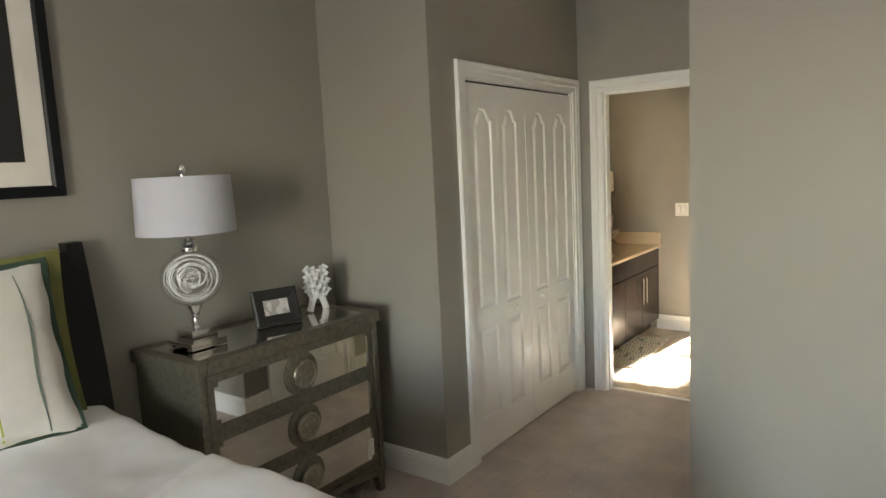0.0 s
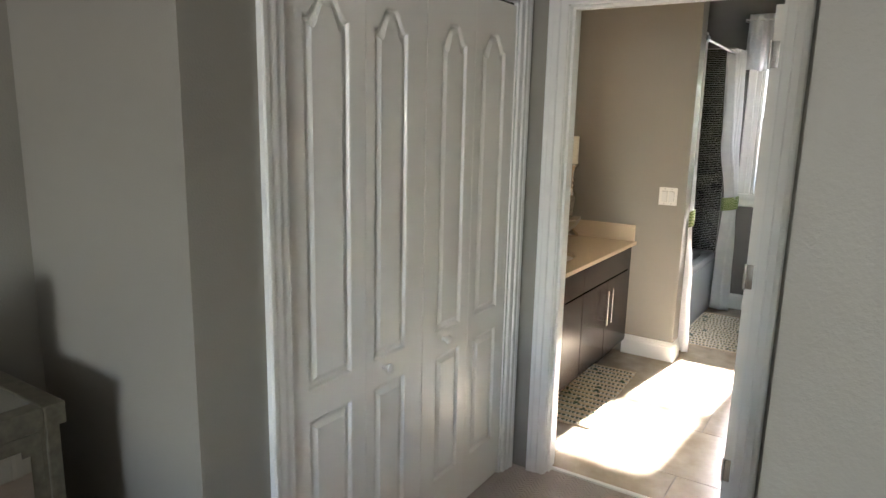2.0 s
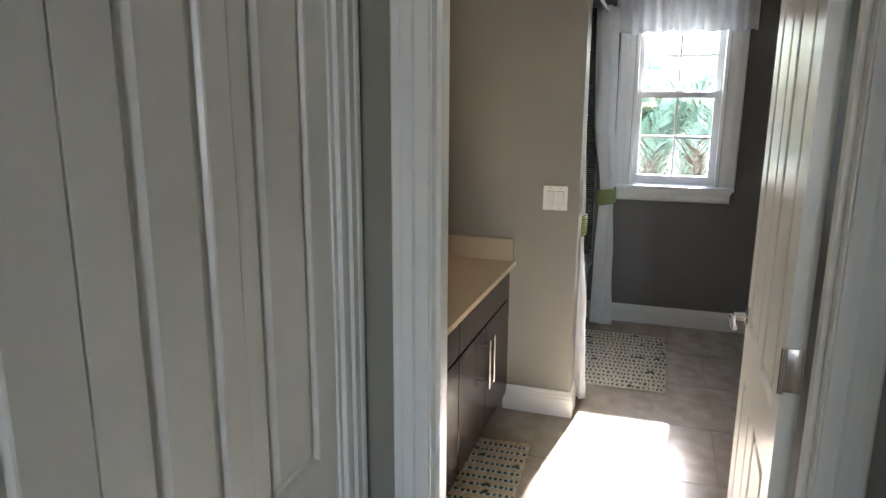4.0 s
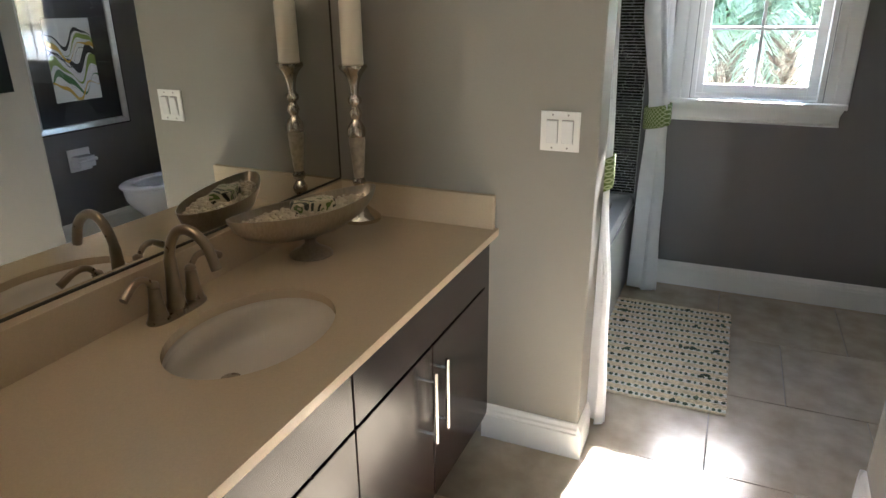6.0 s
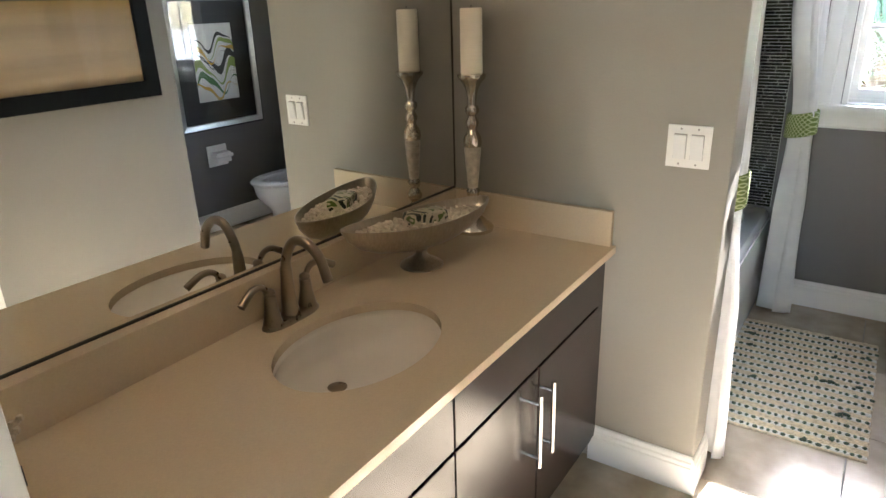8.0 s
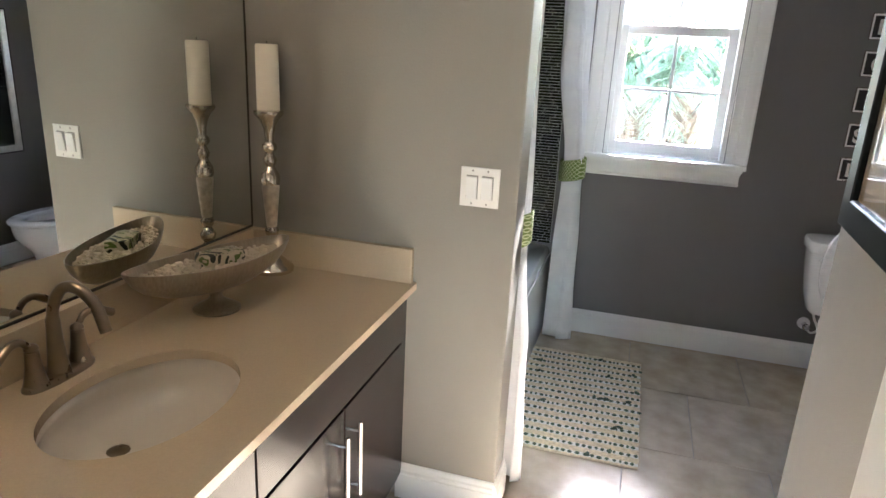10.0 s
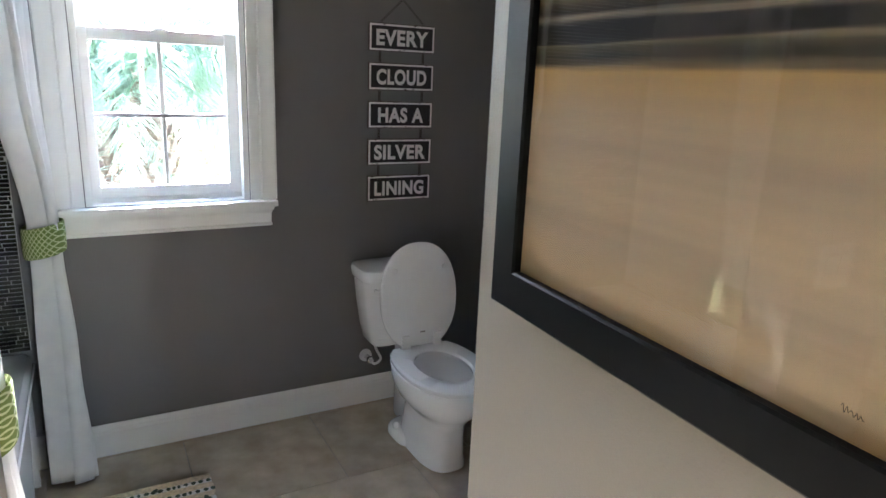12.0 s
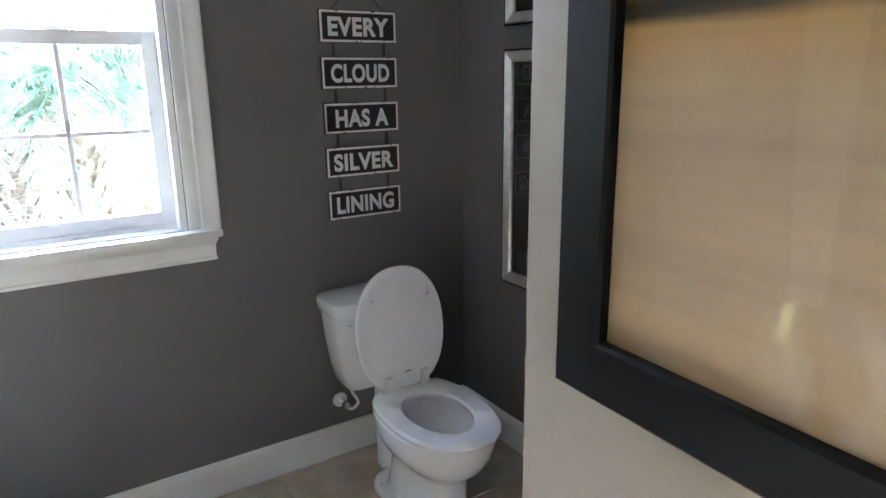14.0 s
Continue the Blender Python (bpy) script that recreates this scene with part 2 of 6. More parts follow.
def clear_pane(name, power=4.0, edge=0.6, face=0.05):
    """Thin glass: clear, with a gloss that grows towards grazing."""
    m = bpy.data.materials.new(name)
    m.use_nodes = True
    n, ln = m.node_tree.nodes, m.node_tree.links
    n.remove(n["Principled BSDF"])
    tr, gl, lw, mx = n.new("ShaderNodeBsdfTransparent"), n.new("ShaderNodeBsdfGlossy"), n.new("ShaderNodeLayerWeight"), n.new("ShaderNodeMixShader")
    pw, ma = n.new("ShaderNodeMath"), n.new("ShaderNodeMath")
    pw.operation, ma.operation = "POWER", "MULTIPLY_ADD"
    pw.inputs[1].default_value, ma.inputs[1].default_value, ma.inputs[2].default_value = power, edge, face
    gl.inputs["Roughness"].default_value, lw.inputs["Blend"].default_value = 0.004, 0.5
    ln.new(lw.outputs["Facing"], pw.inputs[0])
    ln.new(pw.outputs[0], ma.inputs[0])
    ln.new(ma.outputs[0], mx.inputs[0])
    ln.new(tr.outputs[0], mx.inputs[1])
    ln.new(gl.outputs[0], mx.inputs[2])
    ln.new(mx.outputs[0], n["Material Output"].inputs["Surface"])
    return m


pane_glass = clear_pane("window_glass")
orb_glass = clear_pane("thin_blown_glass", 2.5, 0.75, 0.05)


def painting_material():
    """The abstract landscape: ochre field, dark band with pale streaks, paler sky, brush drag along its width."""
    m = bpy.data.materials.new("abstract_landscape")
    m.use_nodes = True
    n, ln = m.node_tree.nodes, m.node_tree.links
    b = n["Principled BSDF"]
    b.inputs["Roughness"].default_value, b.inputs["Coat Weight"].default_value, b.inputs["Coat Roughness"].default_value = 0.6, 0.0, 0.01
    tc, mp = n.new("ShaderNodeTexCoord"), n.new("ShaderNodeMapping")
    mp.inputs["Scale"].default_value = (1, 0.7, 20)
    tex = n.new("ShaderNodeTexNoise")
    tex.inputs["Scale"].default_value, tex.inputs["Detail"].default_value = 2.2, 4
    sep = n.new("ShaderNodeSeparateXYZ")
    ln.new(tc.outputs["Object"], mp.inputs[0])
    ln.new(mp.outputs[0], tex.inputs["Vector"])
    ln.new(tc.outputs["Object"], sep.inputs[0])
    zr = n.new("ShaderNodeMapRange")
    zr.inputs["From Min"].default_value, zr.inputs["From Max"].default_value = 1.2, 2.0
    ln.new(sep.outputs["Z"], zr.inputs["Value"])
    off = n.new("ShaderNodeMath")
    off.operation = "MULTIPLY_ADD"
    off.inputs[1].default_value, off.inputs[2].default_value = 0.045, -0.0225
    ln.new(tex.outputs["Fac"], off.inputs[0])
    s = n.new("ShaderNodeMath")
    ln.new(zr.outputs[0], s.inputs[0])
    ln.new(off.outputs[0], s.inputs[1])
    rp = n.new("ShaderNodeValToRGB")
    stops = ((0.0, (0.58, 0.40, 0.19)), (0.06, (0.70, 0.54, 0.33)), (0.16, (0.61, 0.49, 0.34)), (0.24, (0.73, 0.58, 0.39)), (0.33, (0.63, 0.51, 0.36)), (0.39, (0.69, 0.54, 0.34)), (0.465, (0.68, 0.46, 0.18)),
             (0.478, (0.20, 0.15, 0.08)), (0.488, (0.045, 0.040, 0.022)), (0.503, (0.11, 0.095, 0.05)), (0.512, (0.30, 0.24, 0.15)), (0.517, (0.016, 0.012, 0.010)), (0.550, (0.010, 0.008, 0.008)), (0.557, (0.48, 0.41, 0.30)), (0.565, (0.035, 0.024, 0.016)), (0.60, (0.15, 0.12, 0.06)), (0.80, (0.50, 0.46, 0.34)), (1.0, (0.55, 0.52, 0.42)))
    while len(rp.color_ramp.elements) < len(stops):
        rp.color_ramp.elements.new(0.5)
    for e, (p, c) in zip(rp.color_ramp.elements, stops):
        e.position = p
        e.color = (*c, 1)
    ln.new(s.outputs[0], rp.inputs[0])
    mix = n.new("ShaderNodeMix")
    mix.data_type, mix.blend_type = "RGBA", "MULTIPLY"
    mix.inputs["Factor"].default_value = 0.32
    ln.new(rp.outputs[0], mix.inputs["A"])
    ln.new(tex.outputs["Fac"], mix.inputs["B"])
    ln.new(mix.outputs["Result"], b.inputs["Base Color"])
    return m


painting_mat = painting_material()


def marbled(name, c1, c2, c3, scale):
    m = mat(name, c1, 0.3, coat=0.4)
    n, ln = m.node_tree.nodes, m.node_tree.links
    b, tc = n["Principled BSDF"], n.new("ShaderNodeTexCoord")
    tex = n.new("ShaderNodeTexNoise")
    tex.inputs["Scale"].default_value, tex.inputs["Distortion"].default_value, tex.inputs["Detail"].default_value = scale, 1.6, 1.0
    rp = n.new("ShaderNodeValToRGB")
    rp.color_ramp.interpolation = "CONSTANT"
    for p, c in ((0.44, c2), (0.56, c3)):
        rp.color_ramp.elements.new(p).color = (*c, 1)
    rp.color_ramp.elements[0].color = (*c1, 1)
    rp.color_ramp.elements[-1].color, rp.color_ramp.elements[-1].position = (*c2, 1), 0.68
    ln.new(tc.outputs["Object"], tex.inputs["Vector"])
    ln.new(tex.outputs["Fac"], rp.inputs[0])
    ln.new(rp.outputs[0], b.inputs["Base Color"])
    return m


trinket_mat = marbled("painted_leaf_pattern", (0.02, 0.03, 0.02), (0.60, 0.55, 0.40), (0.12, 0.18, 0.04), 20)
photo_mat = marbled("faded_photo", (0.55, 0.53, 0.48), (0.62, 0.60, 0.56), (0.40, 0.38, 0.35), 9)

# ---- mesh helpers ----
BASE = {}


def thing(name, base, label="", category="", group="", kind=""):
    ob = new(name)
    ob.empty_display_size = 0.1
    ob.location = base
    BASE[ob] = Vector(base)
    return tagged(ob, label, category, group, kind)


def part(name, bm, material, parent=None, label="", smooth=False, kind=""):
    """Links a bmesh, whose points lie in the world, as one mesh under a thing or under a part."""
    bmesh.ops.recalc_face_normals(bm, faces=bm.faces[:])
    me = bpy.data.meshes.new(name)
    bm.to_mesh(me)
    bm.free()
    me.materials.append(material)
    if smooth:
        for p in me.polygons:
            p.use_smooth = True
        me.set_sharp_from_angle(angle=radians(42))
    ob = new(name, me)
    if parent is not None:
        ob.parent = parent
        if parent in BASE:
            ob.matrix_parent_inverse = Matrix.Translation(-BASE[parent])
    return tagged(ob, label, kind=kind)


def boxes(*dims, bevel=0.0):
    """A bmesh of boxes (x0, x1, y0, y1, z0, z1)."""
    bm = bmesh.new()
    for d in dims:
        add_box(bm, *d)
    if bevel:
        bmesh.ops.bevel(bm, geom=bm.edges[:], offset=bevel, segments=2, profile=0.6, affect="EDGES")
    return bm


def add_box(bm, x0, x1, y0, y1, z0, z1, m=None):
    v = [bm.verts.new(m @ Vector(p) if m else p) for p in ((x0, y0, z0), (x1, y0, z0), (x1, y1, z0), (x0, y1, z0), (x0, y0, z1), (x1, y0, z1), (x1, y1, z1), (x0, y1, z1))]
    for f in ((0, 3, 2, 1), (4, 5, 6, 7), (0, 1, 5, 4), (1, 2, 6, 5), (2, 3, 7, 6), (3, 0, 4, 7)):
        bm.faces.new([v[i] for i in f])
    return v


def bridge(bm, rings, closed=True, cap0=True, cap1=True):
    """Skins rings of equal count."""
    vs = [[bm.verts.new(p) for p in r] for r in rings]
    n = len(vs[0])
    for a, b in zip(vs, vs[1:]):
        for i in range(n if closed else n - 1):
            bm.faces.new((a[i], a[(i + 1) % n], b[(i + 1) % n], b[i]))
    if closed and cap0:
        bm.faces.new(vs[0][::-1])
    if closed and cap1:
        bm.faces.new(vs[-1])
    return vs


def lathe(prof, c, seg=28, m=None, bm=None, cap=True):
    """Turns (radius, height) pairs about the upright axis through c."""
    bm = bm or bmesh.new()
    rings = []
    for r, z in prof:
        ring = [Vector((c[0] + r * math.cos(2 * math.pi * i / seg), c[1] + r * math.sin(2 * math.pi * i / seg), c[2] + z)) for i in range(seg)]
        rings.append([m @ p for p in ring] if m else ring)
    bridge(bm, rings, cap0=cap, cap1=cap)
    return bm


def tube(pts, r, seg=8, bm=None):
    """A round bar along points; r is one radius or one for each point."""
    bm = bm or bmesh.new()
    pts = [Vector(p) for p in pts]
    rings, side = [], None
    for i, p in enumerate(pts):
        d = (pts[min(i + 1, len(pts) - 1)] - pts[max(i - 1, 0)]).normalized()
        side = (side - d * side.dot(d)).normalized() if side else d.orthogonal().normalized()
        up = d.cross(side)
        rad = r[i] if isinstance(r, (list, tuple)) else r
        rings.append([p + rad * (math.cos(a) * side + math.sin(a) * up) for a in (2 * math.pi * k / seg for k in range(seg))])
    bridge(bm, rings)
    return bm


def smooth_line(pts, steps=6):
    """Points along a smooth curve through the given ones."""
    p = [Vector(q) for q in pts]
    p = [2 * p[0] - p[1]] + p + [2 * p[-1] - p[-2]]
    out = []
    for i in range(1, len(p) - 2):
        for k in range(steps):
            t = k / steps
            out.append(0.5 * (2 * p[i] + (p[i + 1] - p[i - 1]) * t + (2 * p[i - 1] - 5 * p[i] + 4 * p[i + 1] - p[i + 2]) * t * t + (3 * p[i] - p[i - 1] - 3 * p[i + 1] + p[i + 2]) * t ** 3))
    return out + [p[-2]]


def blob(bm, c, r, seg=8, rows=5, m=None):
    rings = []
    for j in range(1, rows):
        a = math.pi * j / rows
        ring = [Vector((r[0] * math.sin(a) * math.cos(2 * math.pi * i / seg), r[1] * math.sin(a) * math.sin(2 * math.pi * i / seg), r[2] * math.cos(a))) for i in range(seg)]
        rings.append([(m @ p if m else p) + Vector(c) for p in ring])
    bridge(bm, rings)


def oval(cx, cy, z, rx, ry, seg=36, power=2.0):
    out = []
    for i in range(seg):
        c, s = math.cos(2 * math.pi * i / seg), math.sin(2 * math.pi * i / seg)
        out.append(Vector((cx + rx * math.copysign(abs(c) ** (2 / power), c), cy + ry * math.copysign(abs(s) ** (2 / power), s), z)))
    return out


def offset_loop(pts, d, closed=True):
    """The 2D line moved by d to its left, mitred."""
    n, out = len(pts), []
    for i, p in enumerate(pts):
        p = Vector(p)
        a = Vector(pts[(i - 1) % n]) if closed or i else None
        b = Vector(pts[(i + 1) % n]) if closed or i < n - 1 else None
        d1 = (p - a).normalized() if a is not None else None
        d2 = (b - p).normalized() if b is not None else None
        d1, d2 = d1 or d2, d2 or d1
        n1, n2 = Vector((-d1.y, d1.x)), Vector((-d2.y, d2.x))
        k = n1 + n2
        out.append(p + k * (d / max(0.35, 0.5 * k.length_squared)) if k.length > 1e-6 else p + n1 * d)
    return out


def sweep(pts, prof, place, closed=False, bm=None):
    """Sweeps a profile of (offset to the left, height) along a 2D line; place(a, b, h) gives the point in the world."""
    bm = bm or bmesh.new()
    rails = [[place(q.x, q.y, h) for q in offset_loop(pts, o, closed)] for o, h in prof]
    rings = [[rail[i] for rail in rails] for i in range(len(pts))]
    if closed:
        rings.append(rings[0])
        vs = bridge(bm, rings, cap0=False, cap1=False)
        bmesh.ops.remove_doubles(bm, verts=bm.verts[:], dist=1e-5)
    else:
        bridge(bm, rings)
    return bm


CASING = ((0.0, -0.001), (0.0, 0.010), (0.008, 0.013), (0.027, 0.010), (0.031, 0.010), (0.036, 0.017), (0.060, 0.016), (0.066, 0.021), (0.078, 0.021), (0.083, 0.016), (0.083, -0.001))
BASEBOARD = ((0.0, 0.0), (0.0, 0.016), (0.095, 0.016), (0.100, 0.013), (0.112, 0.013), (0.118, 0.009), (0.130, 0.006), (0.135, 0.002), (0.135, 0.0))


def baseboard(p, q, out, name="baseboard"):
    """A baseboard along the floor from p to q; out points into the room."""
    bm = bmesh.new()
    p, q, out = Vector((*p, 0)), Vector((*q, 0)), Vector((*out, 0))
    bridge(bm, [[e + out * h + Vector((0, 0, z)) for z, h in BASEBOARD] for e in (p, q)])
    return tagged(part(name, bm, trim_white), "white moulded wooden baseboard along the wall", "baseboard", kind="structure")


def casing(name, pts, place, label, prof=CASING):
    return tagged(part(name, sweep(pts, prof, place), trim_white, smooth=True), label, "door casing", kind="structure")


def slab(place, outer, holes, t0, t1):
    """A wall or slab of one outline (2D, upright plane) with window holes, between two depths."""
    bm = bmesh.new()
    if holes:
        bridge(bm, [[place(a, b, h) for a, b in loop] for loop, h in ((outer, t0), (outer, t1), (holes, t1), (holes, t0), (outer, t0))], cap0=False, cap1=False)
        bmesh.ops.remove_doubles(bm, verts=bm.verts[:], dist=1e-5)
    else:
        bridge(bm, [[place(a, b, h) for a, b in outer] for h in (t0, t1)])
    return bm


def rect2(a0, a1, b0, b1):
    return [(a0, b0), (a1, b0), (a1, b1), (a0, b1)]


def setting(name, bm, material, label, category, smooth=False):
    return tagged(part(name, bm, material, smooth=smooth), label, category, kind="structure")

# ---- the setting ----
CEIL = 2.74
BED_X, BUMP_Y, CLOSET_X, NIB_X, NIB_Y = -2.72, 2.705, -1.985, -0.788, 2.76
HALL_Y, BATH_Y, MIR_X, PAINT_X, PAINT_END = 4.395, 4.51, -2.605, -0.845, 6.35
STUB_Y, STUB_Y2, STUB_X, FAR_Y, ALC_X = 6.25, 6.40, -1.713, 7.96, 0.165
DOOR_L, DOOR_R, DOOR_H = -1.81, -1.024, 2.063
CL_Y0, CL_Y1, CL_H = 3.008, 4.290, 2.075
SKEW = radians(-1.0)  # the vanity wall runs a little out of square
WIN = (-1.573, -0.975, 1.03, 2.22)

setting("floor_bedroom", boxes((-2.9, 2.7, -3.1, 4.452, -0.1, 0.0)), carpet_mat, "beige loop-pile carpet with a fine chevron weave", "carpet")
floor_bath = setting("floor_bathroom", boxes((-2.75, 0.3, 4.476, 8.1, -0.1, -0.004)), grout_mat, "stone-look ceramic tile floor with pale grout", "tile floor")
setting("threshold", boxes((DOOR_L, DOOR_R, 4.452, 4.476, -0.02, 0.008), bevel=0.003), trim_white, "pale marble threshold between carpet and tile", "threshold")
setting("ceiling", boxes((-2.9, 2.75, -3.2, 8.15, CEIL, CEIL + 0.1)), paint_ceiling, "white painted ceiling", "ceiling")

G, D = paint_greige, paint_dark
wl = "greige painted plaster wall"
setting("wall_bed", boxes((BED_X - 0.12, BED_X, -3.1, BUMP_Y, 0, CEIL)), G, wl, "wall")
setting("wall_bump", boxes((BED_X - 0.12, CLOSET_X, BUMP_Y, BUMP_Y + 0.11, 0, CEIL)), G, wl, "wall")
setting("wall_closet", slab(lambda a, b, h: Vector((h, a, b)), [(BUMP_Y + 0.11, 0), (CL_Y0 - 0.006, 0), (CL_Y0 - 0.006, CL_H + 0.008), (CL_Y1 + 0.006, CL_H + 0.008), (CL_Y1 + 0.006, 0), (HALL_Y, 0), (HALL_Y, CEIL), (BUMP_Y + 0.11, CEIL)], None, CLOSET_X - 0.11, CLOSET_X), G, wl, "wall")
setting("wall_closet_back", boxes((-2.72, -2.62, BUMP_Y + 0.11, HALL_Y, 0, CEIL)), G, wl, "wall")
RW, RW_Y0, RW_Y1 = -0.772, 3.06, 3.74  # the hall wall opposite the closet, and its doorway
setting("wall_bath_entry", slab(lambda a, b, h: Vector((a, h, b)), [(-2.72, 0), (DOOR_L - 0.012, 0), (DOOR_L - 0.012, DOOR_H + 0.012), (DOOR_R + 0.012, DOOR_H + 0.012), (DOOR_R + 0.012, 0), (0.5, 0), (0.5, CEIL), (-2.72, CEIL)], None, HALL_Y, BATH_Y), G, wl, "wall")
setting("wall_nib", boxes((NIB_X, 2.7, NIB_Y, NIB_Y + 0.12, 0, CEIL)), G, "greige painted wall end beside the hall", "wall")
setting("wall_hall_right", slab(lambda a, b, h: Vector((h, a, b)), [(NIB_Y + 0.12, 0), (RW_Y0 - 0.006, 0), (RW_Y0 - 0.006, CL_H + 0.008), (RW_Y1 + 0.006, CL_H + 0.008), (RW_Y1 + 0.006, 0), (HALL_Y, 0), (HALL_Y, CEIL), (NIB_Y + 0.12, CEIL)], None, RW, RW + 0.11), G, wl, "wall")
setting("wall_hall_end", boxes((0.5, 0.62, NIB_Y + 0.12, BATH_Y, 0, CEIL)), G, wl, "wall")
setting("wall_bedroom_south", slab(lambda a, b, h: Vector((a, h, b)), rect2(BED_X - 0.12, 2.7, 0, CEIL), rect2(-0.60, 0.70, 0.7, 2.2), -3.2, -3.08), G, wl, "wall")
setting("wall_bedroom_east", boxes((2.7, 2.82, -3.2, 2.9, 0, CEIL)), G, wl, "wall")
bm = bmesh.new()
va_y = BATH_Y + 0.001
bridge(bm, [[Vector((MIR_X - 0.11, va_y, z)), Vector((MIR_X + (STUB_Y - va_y) * math.tan(SKEW), va_y, z)), Vector((MIR_X, STUB_Y, z)), Vector((MIR_X, FAR_Y + 0.15, z)), Vector((MIR_X - 0.11, FAR_Y + 0.15, z))] for z in (0.0, CEIL)])
setting("wall_vanity", bm, G, "greige painted wall behind the vanity", "wall")
setting("wall_stub", boxes((MIR_X, STUB_X, STUB_Y, STUB_Y2, 0, CEIL), bevel=0.006), G, "greige painted wall between vanity and bathtub", "wall")
PSKEW = radians(-2.6)  # so does the wall with the painting
PX0 = PAINT_X + (PAINT_END - BATH_Y) * math.tan(PSKEW)
bm = bmesh.new()
bridge(bm, [[Vector((PX0, BATH_Y + 0.001, z)), Vector((PAINT_X + 0.12, BATH_Y + 0.001, z)), Vector((PAINT_X + 0.12, PAINT_END, z)), Vector((PAINT_X, PAINT_END, z))] for z in (0.0, CEIL)])
setting("wall_painting", bm, G, "greige painted wall with a framed painting", "wall")
setting("wall_alcove_front", boxes((PAINT_X + 0.12, ALC_X + 0.12, PAINT_END - 0.12, PAINT_END, 0, CEIL)), D, "dark grey painted wall of the toilet alcove", "wall")
setting("wall_alcove", boxes((ALC_X, ALC_X + 0.12, PAINT_END, FAR_Y + 0.15, 0, CEIL)), D, "dark grey painted wall beside the toilet", "wall")
wx0, wx1, wz0, wz1 = WIN
setting("wall_window", slab(lambda a, b, h: Vector((a, h, b)), rect2(MIR_X, ALC_X, 0, CEIL), rect2(wx0, wx1, wz0, wz1), FAR_Y, FAR_Y + 0.15), D, "dark grey painted wall with the window", "wall")

for p, q, o in (((BED_X, -3.08), (BED_X, BUMP_Y), (1, 0)), ((BED_X, BUMP_Y), (CLOSET_X, BUMP_Y), (0, -1)), ((CLOSET_X, BUMP_Y - 0.016), (CLOSET_X, CL_Y0 - 0.088), (1, 0)),
                ((CLOSET_X, HALL_Y - 0.012), (CLOSET_X, CL_Y1 + 0.088), (1, 0)), ((DOOR_R + 0.088, HALL_Y), (RW, HALL_Y), (0, -1)), ((RW, NIB_Y + 0.12), (RW, RW_Y0 - 0.088), (-1, 0)), ((RW, RW_Y1 + 0.088), (RW, HALL_Y - 0.016), (-1, 0)),
                ((NIB_X, NIB_Y), (2.7, NIB_Y), (0, -1)), ((NIB_X, NIB_Y + 0.12), (NIB_X, NIB_Y - 0.016), (-1, 0)),
                ((-2.06, STUB_Y), (STUB_X, STUB_Y), (0, -1)), ((STUB_X, STUB_Y - 0.016), (STUB_X, STUB_Y2), (1, 0)),
                ((-1.79, FAR_Y), (ALC_X, FAR_Y), (0, -1)), ((ALC_X, PAINT_END), (ALC_X, FAR_Y - 0.016), (-1, 0)), ((PX0, BATH_Y + 0.02), (PAINT_X, PAINT_END), (-1, 0)), ((PAINT_X - 0.016, PAINT_END), (ALC_X - 0.016, PAINT_END), (0, 1))):
    baseboard(p, q, o)

# casings and jambs
casing("closet_casing", [(CL_Y0 - 0.004, 0), (CL_Y0 - 0.004, CL_H + 0.004), (CL_Y1 + 0.004, CL_H + 0.004), (CL_Y1 + 0.004, 0)], lambda a, b, h: Vector((CLOSET_X + h, a, b)), "white moulded casing round the closet doors")
setting("closet_jamb", boxes((CLOSET_X - 0.112, CLOSET_X - 0.001, CL_Y0 - 0.004, CL_Y0 + 0.012, 0, CL_H), (CLOSET_X - 0.112, CLOSET_X - 0.001, CL_Y1 - 0.012, CL_Y1 + 0.004, 0, CL_H), (CLOSET_X - 0.112, CLOSET_X - 0.001, CL_Y0 + 0.012, CL_Y1 - 0.012, CL_H - 0.006, CL_H + 0.006)), trim_white, "white painted jamb of the closet", "door jamb")
for nm, yy, sgn in (("bath_casing_hall", HALL_Y, -1), ("bath_casing_inside", BATH_Y, 1)):
    casing(nm, [(DOOR_L - 0.004, 0), (DOOR_L - 0.004, DOOR_H + 0.004), (DOOR_R + 0.004, DOOR_H + 0.004), (DOOR_R + 0.004, 0)], lambda a, b, h, yy=yy, sgn=sgn: Vector((a, yy + sgn * h, b)), "white moulded casing round the bathroom doorway")
setting("bath_jamb", boxes((DOOR_L - 0.01, DOOR_L, HALL_Y - 0.001, BATH_Y + 0.001, 0, DOOR_H), (DOOR_R, DOOR_R + 0.01, HALL_Y - 0.001, BATH_Y + 0.001, 0, DOOR_H), (DOOR_L, DOOR_R, HALL_Y - 0.001, BATH_Y + 0.001, DOOR_H, DOOR_H + 0.01),
                           (DOOR_L, DOOR_L + 0.011, HALL_Y + 0.03, HALL_Y + 0.065, 0, DOOR_H), (DOOR_R - 0.011, DOOR_R, HALL_Y + 0.03, HALL_Y + 0.065, 0, DOOR_H), (DOOR_L + 0.011, DOOR_R - 0.011, HALL_Y + 0.03, HALL_Y + 0.065, DOOR_H - 0.011, DOOR_H)), trim_white, "white painted jamb of the bathroom doorway", "door jamb")
casing("closet_casing_opposite", [(RW_Y0 - 0.004, 0), (RW_Y0 - 0.004, CL_H + 0.004), (RW_Y1 + 0.004, CL_H + 0.004), (RW_Y1 + 0.004, 0)], lambda a, b, h: Vector((RW - h, a, b)), "white moulded casing round the narrow closet door")
